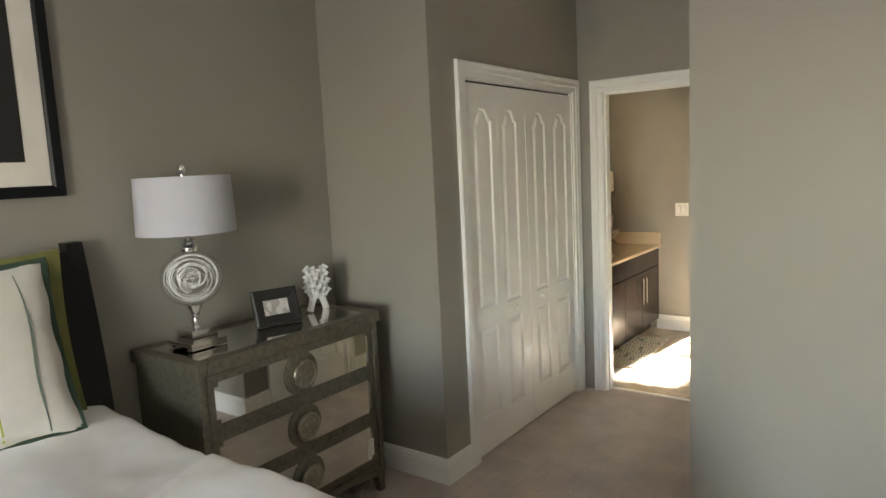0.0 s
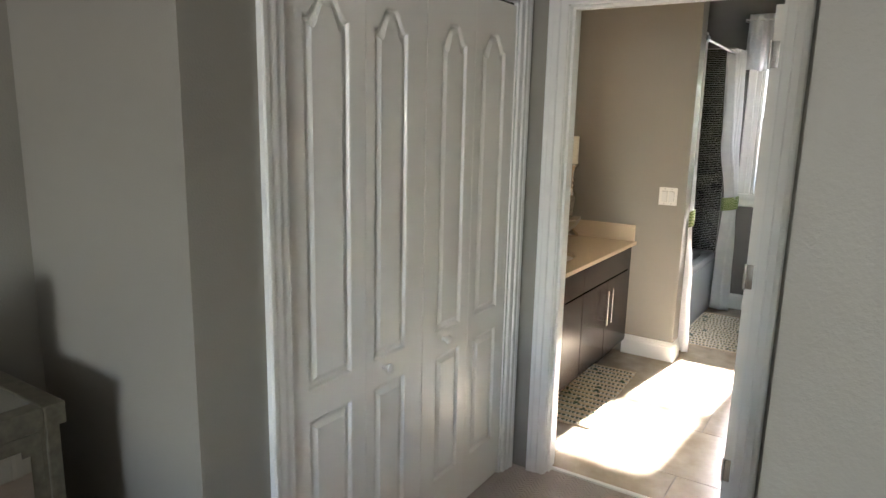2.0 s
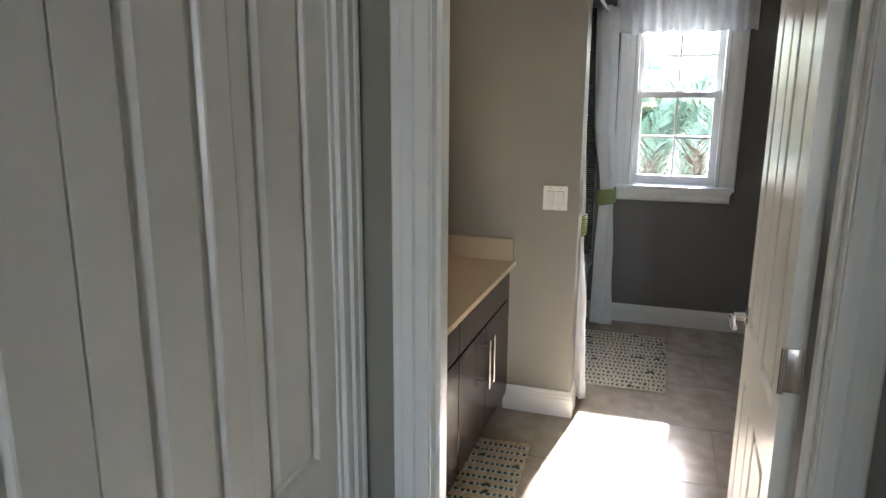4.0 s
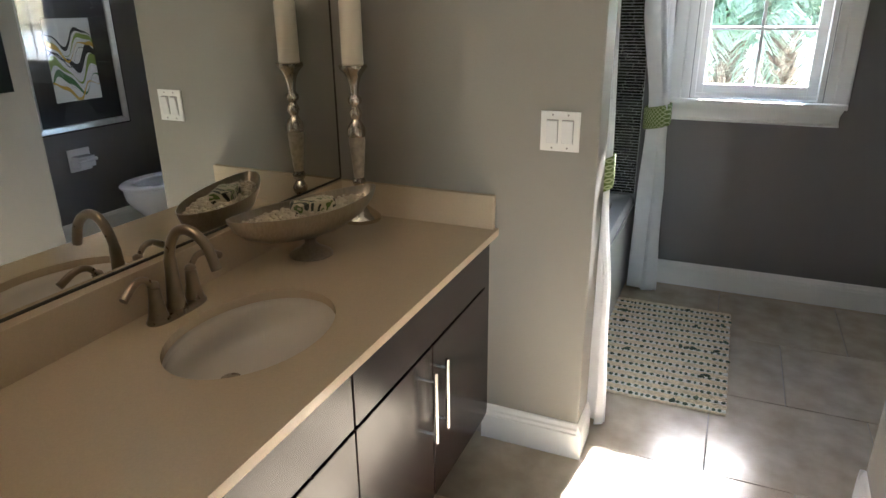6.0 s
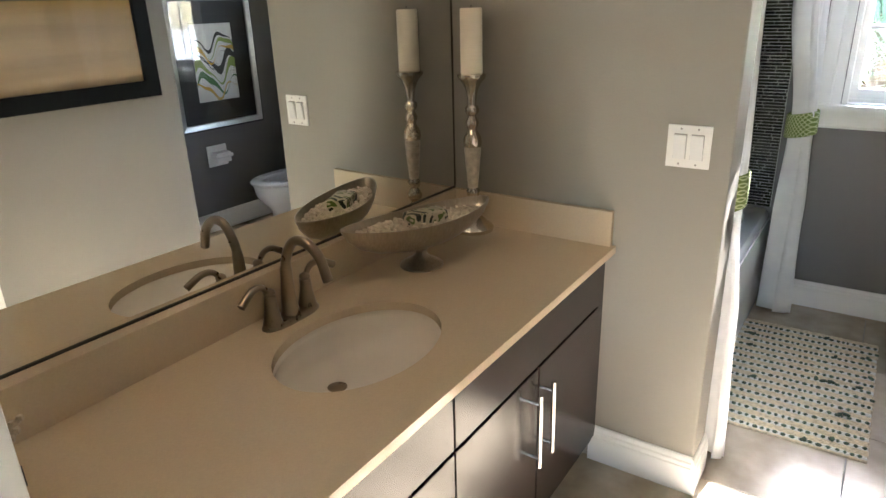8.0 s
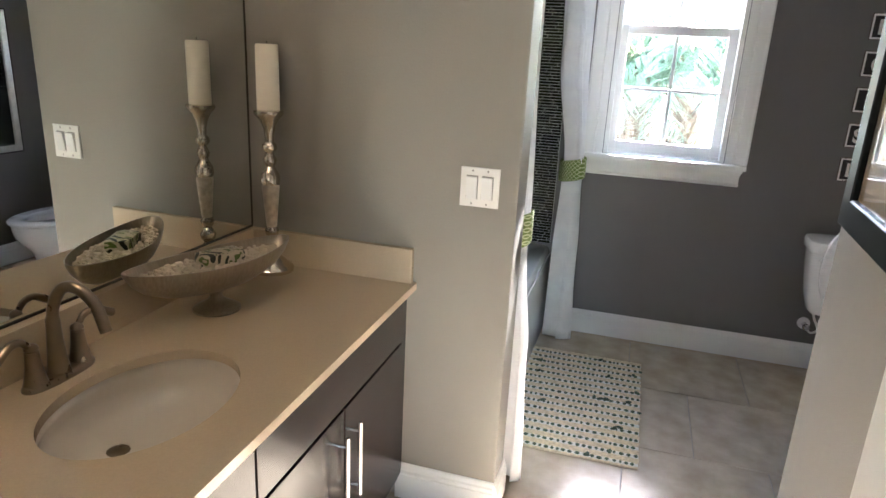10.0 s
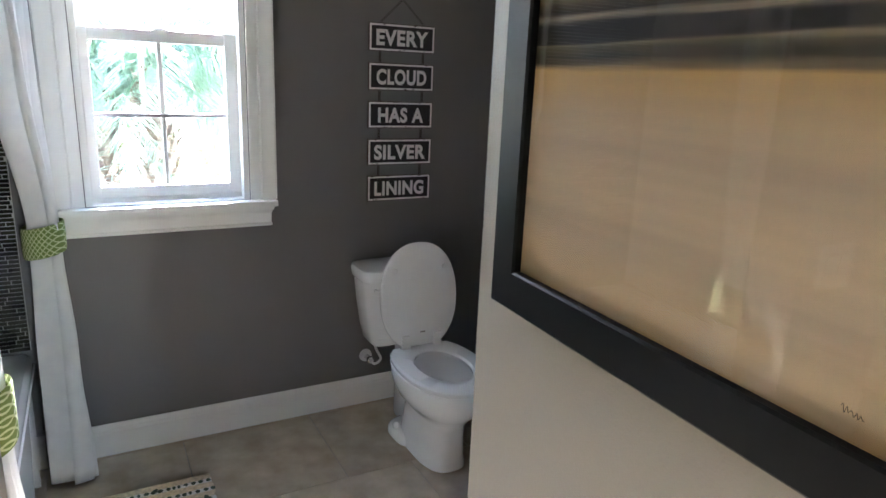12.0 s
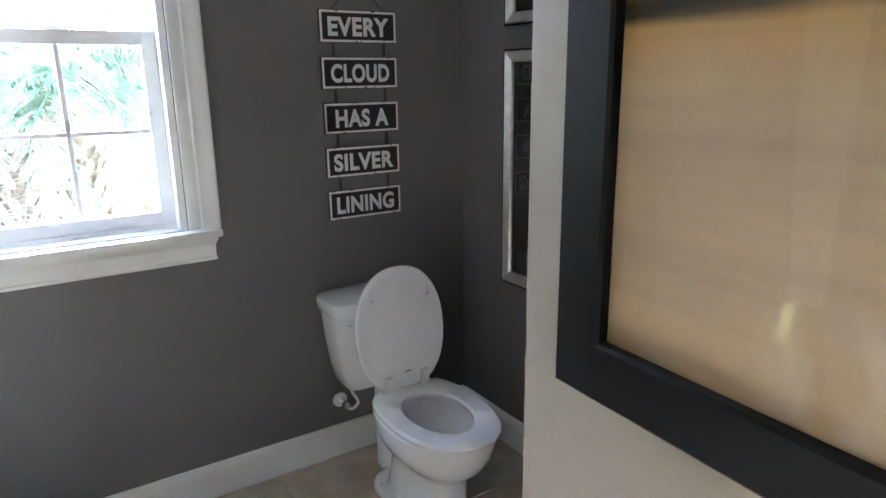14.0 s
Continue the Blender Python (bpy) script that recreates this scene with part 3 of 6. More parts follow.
setting("closet_jamb_opposite", boxes((RW + 0.001, RW + 0.112, RW_Y0 - 0.004, RW_Y0 + 0.010, 0, CL_H), (RW + 0.001, RW + 0.112, RW_Y1 - 0.010, RW_Y1 + 0.004, 0, CL_H), (RW + 0.001, RW + 0.112, RW_Y0 + 0.010, RW_Y1 - 0.010, CL_H - 0.006, CL_H + 0.006)), trim_white, "white painted jamb of the narrow closet", "door jamb")


# ---- moulded panel doors ----
def arch(u, rise):
    a = abs(u)
    s = max(0.0, min(1.0, (0.86 - a) / 0.60))
    return rise * s * s * (3 - 2 * s)


def panel_leaf(width, height, stile, rows, place, thick, bm=None, stiles=None):
    """One moulded leaf. rows: (z0, z1, rise) of its panels; place(a, z, h) with h out of the face."""
    bm = bm or bmesh.new()
    s0, s1 = stiles or (stile, stile)
    x0, x1 = s0, width - s1
    quad = lambda *p: bm.faces.new([bm.verts.new(place(*q)) for q in p])  # noqa: E731
    quad((0, 0, 0), (x0, 0, 0), (x0, height, 0), (0, height, 0))
    quad((x1, 0, 0), (width, 0, 0), (width, height, 0), (x1, height, 0))
    z = 0.0
    n = 16
    prev = [(x0 + (x1 - x0) * i / n, 0.0) for i in range(n + 1)]
    for z0, z1, rise in rows:
        for i in range(n):
            quad((*prev[i], 0), (*prev[i + 1], 0), (x0 + (x1 - x0) * (i + 1) / n, z0, 0), (x0 + (x1 - x0) * i / n, z0, 0))
        top = [(x0 + (x1 - x0) * i / n, z1 + arch(2 * i / n - 1, rise)) for i in range(n + 1)]
        def inset(o):
            xs = [x0 + o + (x1 - x0 - 2 * o) * i / n for i in range(n + 1)]
            return [(x, z0 + o) for x in xs] + [(xs[i], z1 - o + arch(2 * i / n - 1, rise)) for i in range(n, -1, -1)]

        rings = [[place(*q, h) for q in inset(o)] for o, h in ((0, 0), (0.004, -0.002), (0.009, -0.011), (0.014, -0.0125), (0.020, -0.011), (0.036, -0.001))]
        bridge(bm, rings, cap0=False)
        prev = top
    for i in range(n):
        quad((*prev[i], 0), (*prev[i + 1], 0), (x0 + (x1 - x0) * (i + 1) / n, height, 0), (x0 + (x1 - x0) * i / n, height, 0))
    c = [(0, 0), (width, 0), (width, height), (0, height)]
    for i in range(4):
        a, b = c[i], c[(i + 1) % 4]
        quad((*a, 0), (*a, -thick), (*b, -thick), (*b, 0))
    quad(*[(*p, -thick) for p in c[::-1]])
    return bm


closet_rows = ((0.195, 0.715, 0.0), (0.808, 1.855, 0.062))
STILES = (((0.058, 0.066), (0.040, 0.100)), ((0.086, 0.058), (0.048, 0.078)))
leaf_w = (CL_Y1 - CL_Y0 - 0.024 - 0.008) / 4
for k in range(2):
    y0 = CL_Y0 + 0.012 + k * (2 * leaf_w + 0.006)
    door = thing("bifold_door", (CLOSET_X - 0.02, y0 + leaf_w, 0.012), "white moulded bifold closet door with arched panels, closed", "closet door", "closet doors")
    for j in range(2):
        yy = y0 + j * (leaf_w + 0.001)
        part("leaf", panel_leaf(leaf_w, 2.043, 0.06, closet_rows, lambda a, z, h, yy=yy: Vector((CLOSET_X - 0.006 + h, yy + a, 0.014 + z)), 0.03, stiles=STILES[k][j]), door_white, door)
    ky = 3.425 if k == 0 else 3.785
    turn = Matrix.Translation((CLOSET_X - 0.006, ky, 0.79)) @ Matrix.Rotation(radians(90), 4, "Y")
    part("knob", lathe(((0.010, 0), (0.008, 0.004), (0.007, 0.012), (0.012, 0.018), (0.017, 0.025), (0.017, 0.031), (0.012, 0.036), (0.004, 0.038)), (0, 0, 0), 16, turn), plastic_white, door, "small round white knob", smooth=True)
setting("closet_track", boxes((CLOSET_X - 0.05, CLOSET_X - 0.02, CL_Y0 + 0.012, CL_Y1 - 0.012, CL_H - 0.018, CL_H - 0.006)), wood_black, "dark track over the closet doors", "door track")

# bathroom door, standing open against its stop
HX, HY = DOOR_R - 0.050, BATH_Y + 0.012
dw = 0.79
bath_door = thing("door_1", (HX, HY, 0.012), "white moulded panel door standing open into the bathroom", "door", kind="structure")
bath_door.rotation_euler.z = -radians(1.75)
bd_rows = ((0.20, 0.72, 0.0), (0.88, 1.87, 0.055))
bmd = bmesh.new()
for j in range(2):
    yy = HY + j * dw / 2
    panel_leaf(dw / 2, 2.02, 0.1, bd_rows, lambda a, z, h, yy=yy: Vector((HX - h, yy + a, 0.014 + z)), 0.0345, bm=bmd, stiles=(0.105, 0.05) if j == 0 else (0.05, 0.105))
part("leaf", bmd, door_white, bath_door)
part("back_face", boxes((HX + 0.0345, HX + 0.038, HY, HY + dw, 0.014, 2.034)), door_white, bath_door)
LZ, LY = 0.925, HY + dw - 0.07
for side, sx in ((-1, HX), (1, HX + 0.038)):
    m = Matrix.Translation((sx, LY, LZ)) @ Matrix.Rotation(radians(90 * side), 4, "Y")
    rose = part("rose", lathe(((0.033, 0), (0.033, 0.006), (0.028, 0.010), (0.014, 0.013), (0.012, 0.045)), (0, 0, 0), 24, m), chrome, bath_door, "round chrome rose", smooth=True)
    part("lever_handle", tube(smooth_line([(sx + side * 0.046, LY + 0.004, LZ), (sx + side * 0.052, LY - 0.03, LZ + 0.004), (sx + side * 0.052, LY - 0.07, LZ - 0.002), (sx + side * 0.048, LY - 0.11, LZ - 0.008)]), [0.0095] * 18 + [0.007], 10), chrome, bath_door, "chrome lever handle", smooth=True)
for hz in (0.21, 1.03, 1.86):
    part("hinge", boxes((HX + 0.002, HX + 0.036, HY - 0.003, HY, hz - 0.048, hz + 0.048), bevel=0.0012), steel, bath_door, "satin steel hinge leaf", smooth=True)
    part("hinge_barrel", lathe(((0.006, -0.05), (0.006, 0.05)), (HX - 0.002, HY - 0.006, hz), 10), steel, bath_door, smooth=True)

narrow = thing("bifold_door", (RW + 0.02, (RW_Y0 + RW_Y1) / 2, 0.012), "narrow white moulded bifold door, closed, in the hall", "closet door", "closet doors")
nw = (RW_Y1 - RW_Y0 - 0.024) / 2
for j in range(2):
    yy = RW_Y0 + 0.011 + j * (nw + 0.002)
    part("leaf", panel_leaf(nw, 2.043, 0.06, closet_rows, lambda a, z, h, yy=yy: Vector((RW + 0.006 - h, yy + a, 0.014 + z)), 0.03, stiles=((0.066, 0.060), (0.060, 0.066))[j]), door_white, narrow)
part("knob", lathe(((0.010, 0), (0.008, 0.004), (0.007, 0.012), (0.012, 0.018), (0.017, 0.025), (0.017, 0.031), (0.012, 0.036), (0.004, 0.038)), (0, 0, 0), 16, Matrix.Translation((RW + 0.006, RW_Y0 + 0.50, 0.79)) @ Matrix.Rotation(radians(-90), 4, "Y")), plastic_white, narrow, "small round white knob", smooth=True)

# ---- window ----
win = thing("window_1", (-1.269, FAR_Y, wz0), "white double-hung window with muntins and moulded casing", "window", kind="structure")
part("window_frame", boxes((wx0, wx0 + 0.022, FAR_Y + 0.001, FAR_Y + 0.149, wz0, wz1), (wx1 - 0.022, wx1, FAR_Y + 0.001, FAR_Y + 0.149, wz0, wz1), (wx0 + 0.022, wx1 - 0.022, FAR_Y + 0.001, FAR_Y + 0.149, wz1 - 0.022, wz1), (wx0 + 0.022, wx1 - 0.022, FAR_Y + 0.05, FAR_Y + 0.149, wz0, wz0 + 0.02)), trim_white, win)


def sash(z0, z1, y, rail_b, rail_t):
    a, b = wx0 + 0.022, wx1 - 0.022
    s = part("sash", boxes((a, a + 0.034, y, y + 0.035, z0, z1), (b - 0.046, b, y, y + 0.035, z0, z1), (a + 0.034, b - 0.046, y, y + 0.035, z0, z0 + rail_b), (a + 0.034, b - 0.046, y, y + 0.035, z1 - rail_t, z1), bevel=0.003), plastic_white, win)
    g0, g1, h0, h1 = a + 0.034, b - 0.046, z0 + rail_b, z1 - rail_t
    cx, cz = (g0 + g1) / 2, (h0 + h1) / 2
    part("muntin", boxes((cx - 0.008, cx + 0.008, y + 0.010, y + 0.026, h0, h1), bevel=0.002), plastic_white, s)
    part("muntin", boxes((g0, cx - 0.008, y + 0.010, y + 0.026, cz - 0.008, cz + 0.008), (cx + 0.008, g1, y + 0.010, y + 0.026, cz - 0.008, cz + 0.008), bevel=0.002), plastic_white, s)
    for u0, u1 in ((g0, cx), (cx, g1)):
        for v0, v1 in ((h0, cz), (cz, h1)):
            pane = part("pane", boxes((u0, u1, y + 0.0165, y + 0.0195, v0, v1)), pane_glass, s)
            pane.visible_shadow = False


sash(wz0 + 0.02, 1.678, FAR_Y + 0.055, 0.045, 0.045)
sash(1.645, wz1 - 0.022, FAR_Y + 0.095, 0.033, 0.035)
part("sash_lock", boxes((-1.30, -1.24, FAR_Y + 0.062, FAR_Y + 0.088, 1.678, 1.690), bevel=0.004), plastic_white, win, "white sash lock")
part("casing", sweep([(wx0 - 0.003, wz0), (wx0 - 0.003, wz1 + 0.003), (wx1 + 0.003, wz1 + 0.003), (wx1 + 0.003, wz0)], [(o * 1.27, h * 1.15) for o, h in CASING], lambda a, b, h: Vector((a, FAR_Y - h, b))), trim_white, win, smooth=True)
part("window_sill", boxes((wx0 - 0.114, wx1 + 0.104, FAR_Y - 0.052, FAR_Y, wz0 - 0.026, wz0 - 0.001), (wx0 + 0.001, wx1 - 0.001, FAR_Y, FAR_Y + 0.055, wz0 - 0.001, wz0 + 0.004), bevel=0.004), trim_white, win, smooth=True)
bm = bmesh.new()
APRON = ((0.0, 0.0), (0.0, 0.038), (-0.012, 0.036), (-0.022, 0.026), (-0.034, 0.020), (-0.070, 0.019), (-0.074, 0.024), (-0.082, 0.024), (-0.086, 0.016), (-0.086, 0.0))
bridge(bm, [[Vector((x + s * min(0.02, h * 0.5), FAR_Y - h, wz0 - 0.026 + z)) for z, h in APRON] for x, s in ((wx0 - 0.078, -1), (wx1 + 0.072, 1))])
part("apron", bm, trim_white, win, smooth=True)

# tub surround tiling backers
setting("tile_backer", boxes((MIR_X + 0.002, -1.80, FAR_Y - 0.008, FAR_Y - 0.001, 0.50, 2.25), (MIR_X, MIR_X + 0.008, STUB_Y2 + 0.001, FAR_Y - 0.009, 0.50, 2.25)), mosaic_grout, "dark grouted backing of the mosaic wall", "tile wall")

# ---- outdoors ----
setting("ground", boxes((-60, 60, 8.16, 140, -0.75, -0.55)), sand_mat, "pale sunlit ground outside the window", "ground")

# ---- bathroom things ----
VY0, VY1, VX, CZ = BATH_Y + 0.004, STUB_Y - 0.004, -2.012, 0.807
vanity = thing("vanity_cabinet", (-2.3, 5.4, 0), "dark espresso wooden vanity cabinet with flat doors", "cabinet")
part("bottom_panel", boxes((MIR_X + 0.003, VX - 0.045, VY0 + 0.01, VY1 - 0.003, 0.10, 0.12)), wood_dark, vanity)
part("front_frame", boxes((VX - 0.065, VX - 0.046, VY0 + 0.01, VY1 - 0.003, 0.12, CZ - 0.025)), wood_dark, vanity)
for yy in (VY0 + 0.01, VY1 - 0.021):
    part("side_panel", boxes((MIR_X + 0.003, VX - 0.065, yy, yy + 0.018, 0.12, CZ - 0.025)), wood_dark, vanity)
part("toe_kick", boxes((MIR_X + 0.003, VX - 0.11, VY0 + 0.01, VY1 - 0.003, 0.0, 0.10)), wood_dark, vanity)
part("end_filler", boxes((VX - 0.045, VX - 0.030, 6.20, VY1 - 0.003, 0.10, CZ - 0.025)), wood_dark, vanity)
fx0, fx1 = VX - 0.045, VX - 0.025
for a, b in ((4.535, 4.94), (4.946, 5.357), (5.363, 6.197)):
    part("drawer_front", boxes((fx0, fx1, a, b, 0.622, CZ - 0.029), bevel=0.002), wood_dark, vanity)
for n, (a, b) in enumerate(((4.535, 4.94), (4.946, 5.357), (5.363, 5.768), (5.774, 6.197))):
    d = part("cabinet_door", boxes((fx0, fx1, a, b, 0.105, 0.612), bevel=0.002), wood_dark, vanity)
    hy = b - 0.048 if n % 2 == 0 else a + 0.026
    h = tube([(fx1 + 0.032, hy, 0.34), (fx1 + 0.032, hy, 0.565)], 0.006, 10)
    for hz in (0.368, 0.537):
        tube([(fx1 - 0.001, hy, hz), (fx1 + 0.032, hy, hz)], 0.0045, 8, bm=h)
    part("bar_handle", h, steel, d, "satin steel bar handle", smooth=True)

top = thing("vanity_countertop", (-2.3, 5.4, CZ - 0.023), "beige quartz countertop with backsplash and undermount sink", "countertop")
SX, SY, SRX, SRY = -2.298, 5.374, 0.165, 0.223
bm = bmesh.new()
a0, a1, cx0, cx1 = 5.08, 5.66, MIR_X + 0.001, VX
add_box(bm, cx0, cx1, VY0, a0, CZ - 0.023, CZ)
add_box(bm, cx0, cx1, a1, VY1, CZ - 0.023, CZ)
seg = 64
inner, outer = [], []
for i in range(seg):
    c, s = math.cos(2 * math.pi * i / seg), math.sin(2 * math.pi * i / seg)
    inner.append((SX + SRX * c, SY + SRY * s))
    k = min(((cx1 if c > 0 else cx0) - SX) / c if abs(c) > 1e-6 else 9, ((a1 if s > 0 else a0) - SY) / s if abs(s) > 1e-6 else 9)
    outer.append([SX + k * c, SY + k * s])
for px, py in ((cx0, a0), (cx1, a0), (cx1, a1), (cx0, a1)):
    j = min(range(seg), key=lambda i: (outer[i][0] - px) ** 2 + (outer[i][1] - py) ** 2)
    outer[j] = [px, py]
bridge(bm, [[Vector((*p, CZ - 0.023)) for p in outer], [Vector((*p, CZ)) for p in outer], [Vector((*p, CZ)) for p in inner], [Vector((*p, CZ - 0.023)) for p in inner]], cap0=False, cap1=False)
part("slab", bm, counter_mat, top)
ALONG = Matrix.Translation((MIR_X, STUB_Y, 0)) @ Matrix.Rotation(SKEW, 4, "Z") @ Matrix.Translation((-MIR_X, -STUB_Y, 0))


def along_wall(bm):
    """Turns what is set against the vanity wall to lie along it."""
    bmesh.ops.transform(bm, matrix=ALONG, verts=bm.verts[:])
    return bm


part("backsplash", boxes((MIR_X - 0.027, MIR_X + 0.021, VY0, VY1, CZ, CZ + 0.112), bevel=0.002), counter_mat, top)
part("side_splash", boxes((MIR_X + 0.021, VX - 0.012, VY1 - 0.02, VY1, CZ, CZ + 0.112), bevel=0.002), counter_mat, top)
sink = part("sink_basin", bmesh.new(), porcelain_reflect_tint, top, "oval undermount porcelain basin, counter reflection put into its off-white tint", smooth=True)
bm = bmesh.new()
bridge(bm, [oval(SX - 0.072 * min(1, max(0, z - 0.04) / 0.09), SY, CZ - z, SRX * k, SRY * k, 48) for z, k in ((0.0235, 1.09), (0.0235, 1.012), (0.045, 0.99), (0.075, 0.93), (0.105, 0.78), (0.125, 0.56), (0.134, 0.32), (0.138, 0.12))], cap0=False)
bm.to_mesh(sink.data)
bm.free()
for p in sink.data.polygons:
    p.use_smooth = True
part("drain", lathe(((0.024, 0), (0.024, 0.004), (0.020, 0.006), (0.002, 0.0065)), (SX - 0.073, SY - 0.016, CZ - 0.141), 20), nickel, top, "brushed bronze drain", smooth=True)
part("overflow", lathe(((0.010, 0), (0.010, 0.004), (0.006, 0.005), (0.004, 0.001)), (0, 0, 0), 14, Matrix.Translation((SX + SRX * 0.93, SY - 0.02, CZ - 0.075)) @ Matrix.Rotation(radians(-100), 4, "Y")), wick_mat, top, smooth=True)

mirror = thing("vanity_mirror", (MIR_X + 0.004, 5.4, CZ + 0.115), "large frameless wall mirror above the vanity", "mirror")
part("glass", along_wall(boxes((MIR_X + 0.001, MIR_X + 0.007, VY0 + 0.02, VY1 - 0.004, CZ + 0.118, 1.98))), mirror_mat, mirror)
part("bottom_channel", along_wall(boxes((MIR_X + 0.001, MIR_X + 0.010, VY0 + 0.02, VY1 - 0.004, CZ + 0.1125, CZ + 0.118))), wick_mat, mirror, "dark metal edge channel")
part("side_edge", along_wall(boxes((MIR_X + 0.001, MIR_X + 0.009, VY1 - 0.004, VY1, CZ + 0.118, 1.98))), wick_mat, mirror, "dark mirror edge")

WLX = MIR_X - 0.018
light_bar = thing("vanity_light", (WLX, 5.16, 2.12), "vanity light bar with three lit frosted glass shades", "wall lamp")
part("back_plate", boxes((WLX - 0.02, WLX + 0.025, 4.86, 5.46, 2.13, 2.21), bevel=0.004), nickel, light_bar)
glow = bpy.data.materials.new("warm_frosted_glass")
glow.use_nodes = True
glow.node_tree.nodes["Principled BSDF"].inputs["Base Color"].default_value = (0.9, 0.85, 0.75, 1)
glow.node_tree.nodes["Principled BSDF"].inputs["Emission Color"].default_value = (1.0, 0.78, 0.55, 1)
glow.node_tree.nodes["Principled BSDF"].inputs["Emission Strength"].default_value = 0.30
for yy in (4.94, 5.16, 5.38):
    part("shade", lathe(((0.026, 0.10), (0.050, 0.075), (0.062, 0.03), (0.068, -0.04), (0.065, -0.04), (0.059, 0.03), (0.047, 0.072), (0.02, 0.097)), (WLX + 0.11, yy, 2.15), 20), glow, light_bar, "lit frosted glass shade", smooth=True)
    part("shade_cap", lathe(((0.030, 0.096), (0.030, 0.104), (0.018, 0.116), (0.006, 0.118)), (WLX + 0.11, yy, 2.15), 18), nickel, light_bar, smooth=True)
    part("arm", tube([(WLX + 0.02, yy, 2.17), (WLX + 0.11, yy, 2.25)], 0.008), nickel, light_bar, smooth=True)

faucet = thing("faucet", (-2.525, 5.378, CZ), "brushed bronze gooseneck faucet with two lever handles", "faucet")
FX, FY = -2.525, 5.378
bm = bmesh.new()
bridge(bm, [oval(FX, FY, CZ + z, rx, ry, 36, 2.6) for z, rx, ry in ((0.0, 0.030, 0.088), (0.006, 0.030, 0.088), (0.012, 0.026, 0.083), (0.015, 0.018, 0.074))])
part("base_plate", bm, nickel, faucet, smooth=True)
part("spout", tube(smooth_line([(FX, FY, CZ + 0.01), (FX, FY, CZ + 0.09), (FX + 0.005, FY, CZ + 0.155), (FX + 0.035, FY, CZ + 0.205), (FX + 0.078, FY, CZ + 0.212), (FX + 0.118, FY, CZ + 0.182), (FX + 0.138, FY, CZ + 0.128)], 5), [0.024, 0.0215, 0.0196, 0.0182, 0.0170, 0.0160, 0.0152, 0.0147, 0.0145] + [0.0122] * 30, 16), nickel, faucet, smooth=True)
for s in (-1, 1):
    hy = FY + s * 0.058
    hb = part("handle", lathe(((0.025, 0.010), (0.0220, 0.020), (0.0165, 0.050), (0.0140, 0.078), (0.0138, 0.083), (0.0122, 0.084), (0.0122, 0.087), (0.0142, 0.089), (0.0120, 0.096), (0.004, 0.101)), (FX, hy, CZ), 18), nickel, faucet, smooth=True)
    part("lever", tube(smooth_line([(FX, hy, CZ + 0.088), (FX, hy + s * 0.022, CZ + 0.112), (FX + 0.004, hy + s * 0.052, CZ + 0.114), (FX + 0.010, hy + s * 0.092, CZ + 0.092)], 5), [0.0068 + 0.0002 * q for q in range(16)], 10), nickel, hb, smooth=True)

# footed bowl with pebbles
BX, BY, BTURN = -2.448, 5.825, radians(-20)
bowl = thing("footed_bowl", (BX, BY, CZ), "ribbed metal boat-shaped bowl on a round foot", "bowl")
bm = bmesh.new()
rot = Matrix.Rotation(BTURN, 4, "Z")


def boat(k, z, lift, seg=40):
    out = []
    for i in range(seg):
        c, s = math.cos(2 * math.pi * i / seg), math.sin(2 * math.pi * i / seg)
        out.append(Matrix.Translation((BX, BY, CZ)) @ rot @ Vector((0.092 * k * c * (1 - 0.22 * s * s), 0.252 * k * s, z + lift * s * s)))
    return out


bridge(bm, [boat(k, z, l) for k, z, l in ((0.12, 0.058, 0), (0.35, 0.061, 0.0), (0.60, 0.072, 0.002), (0.80, 0.092, 0.004), (0.93, 0.117, 0.008), (0.985, 0.137, 0.012), (1.0, 0.146, 0.014), (0.975, 0.146, 0.014), (0.92, 0.122, 0.008), (0.6, 0.080, 0.003), (0.1, 0.070, 0))])
part("bowl", bm, bowl_metal, bowl, smooth=True)
part("foot", lathe(((0.064, 0), (0.064, 0.004), (0.054, 0.011), (0.030, 0.023), (0.017, 0.036), (0.016, 0.046), (0.024, 0.056), (0.038, 0.066)), (BX, BY, CZ), 28), bowl_metal, bowl, smooth=True)
bm = bmesh.new()
rnd = random.Random(5)
for i in range(560):
    a, k = rnd.uniform(0, 6.283), math.sqrt(rnd.random()) * 0.86
    p = Matrix.Translation((BX, BY, CZ)) @ rot @ Vector((0.084 * k * math.cos(a), 0.240 * k * math.sin(a), 0.126 + 0.005 * (k * math.sin(a)) ** 2 + rnd.uniform(-0.006, 0.008)))
    r = rnd.uniform(0.005, 0.009)
    blob(bm, p, (r, r * rnd.uniform(0.7, 1.2), r * 0.8), 6, 4)
tagged(part("pebbles", bm, pebble_mat, smooth=True), "small cream pebbles filling the footed bowl", "pebbles", kind="stuff")
trinket = thing("trinket_box", (BX, BY + 0.03, CZ + 0.116), "small rounded box with a green and black leaf pattern", "box")
bm = boxes((-0.034, 0.034, -0.060, 0.060, 0, 0.046), bevel=0.013)
bmesh.ops.transform(bm, matrix=Matrix.Translation((BX + 0.005, BY + 0.02, CZ + 0.116)) @ Matrix.Rotation(radians(-26), 4, "Z"), verts=bm.verts[:])
part("box_body", bm, trinket_mat, trinket, smooth=True)

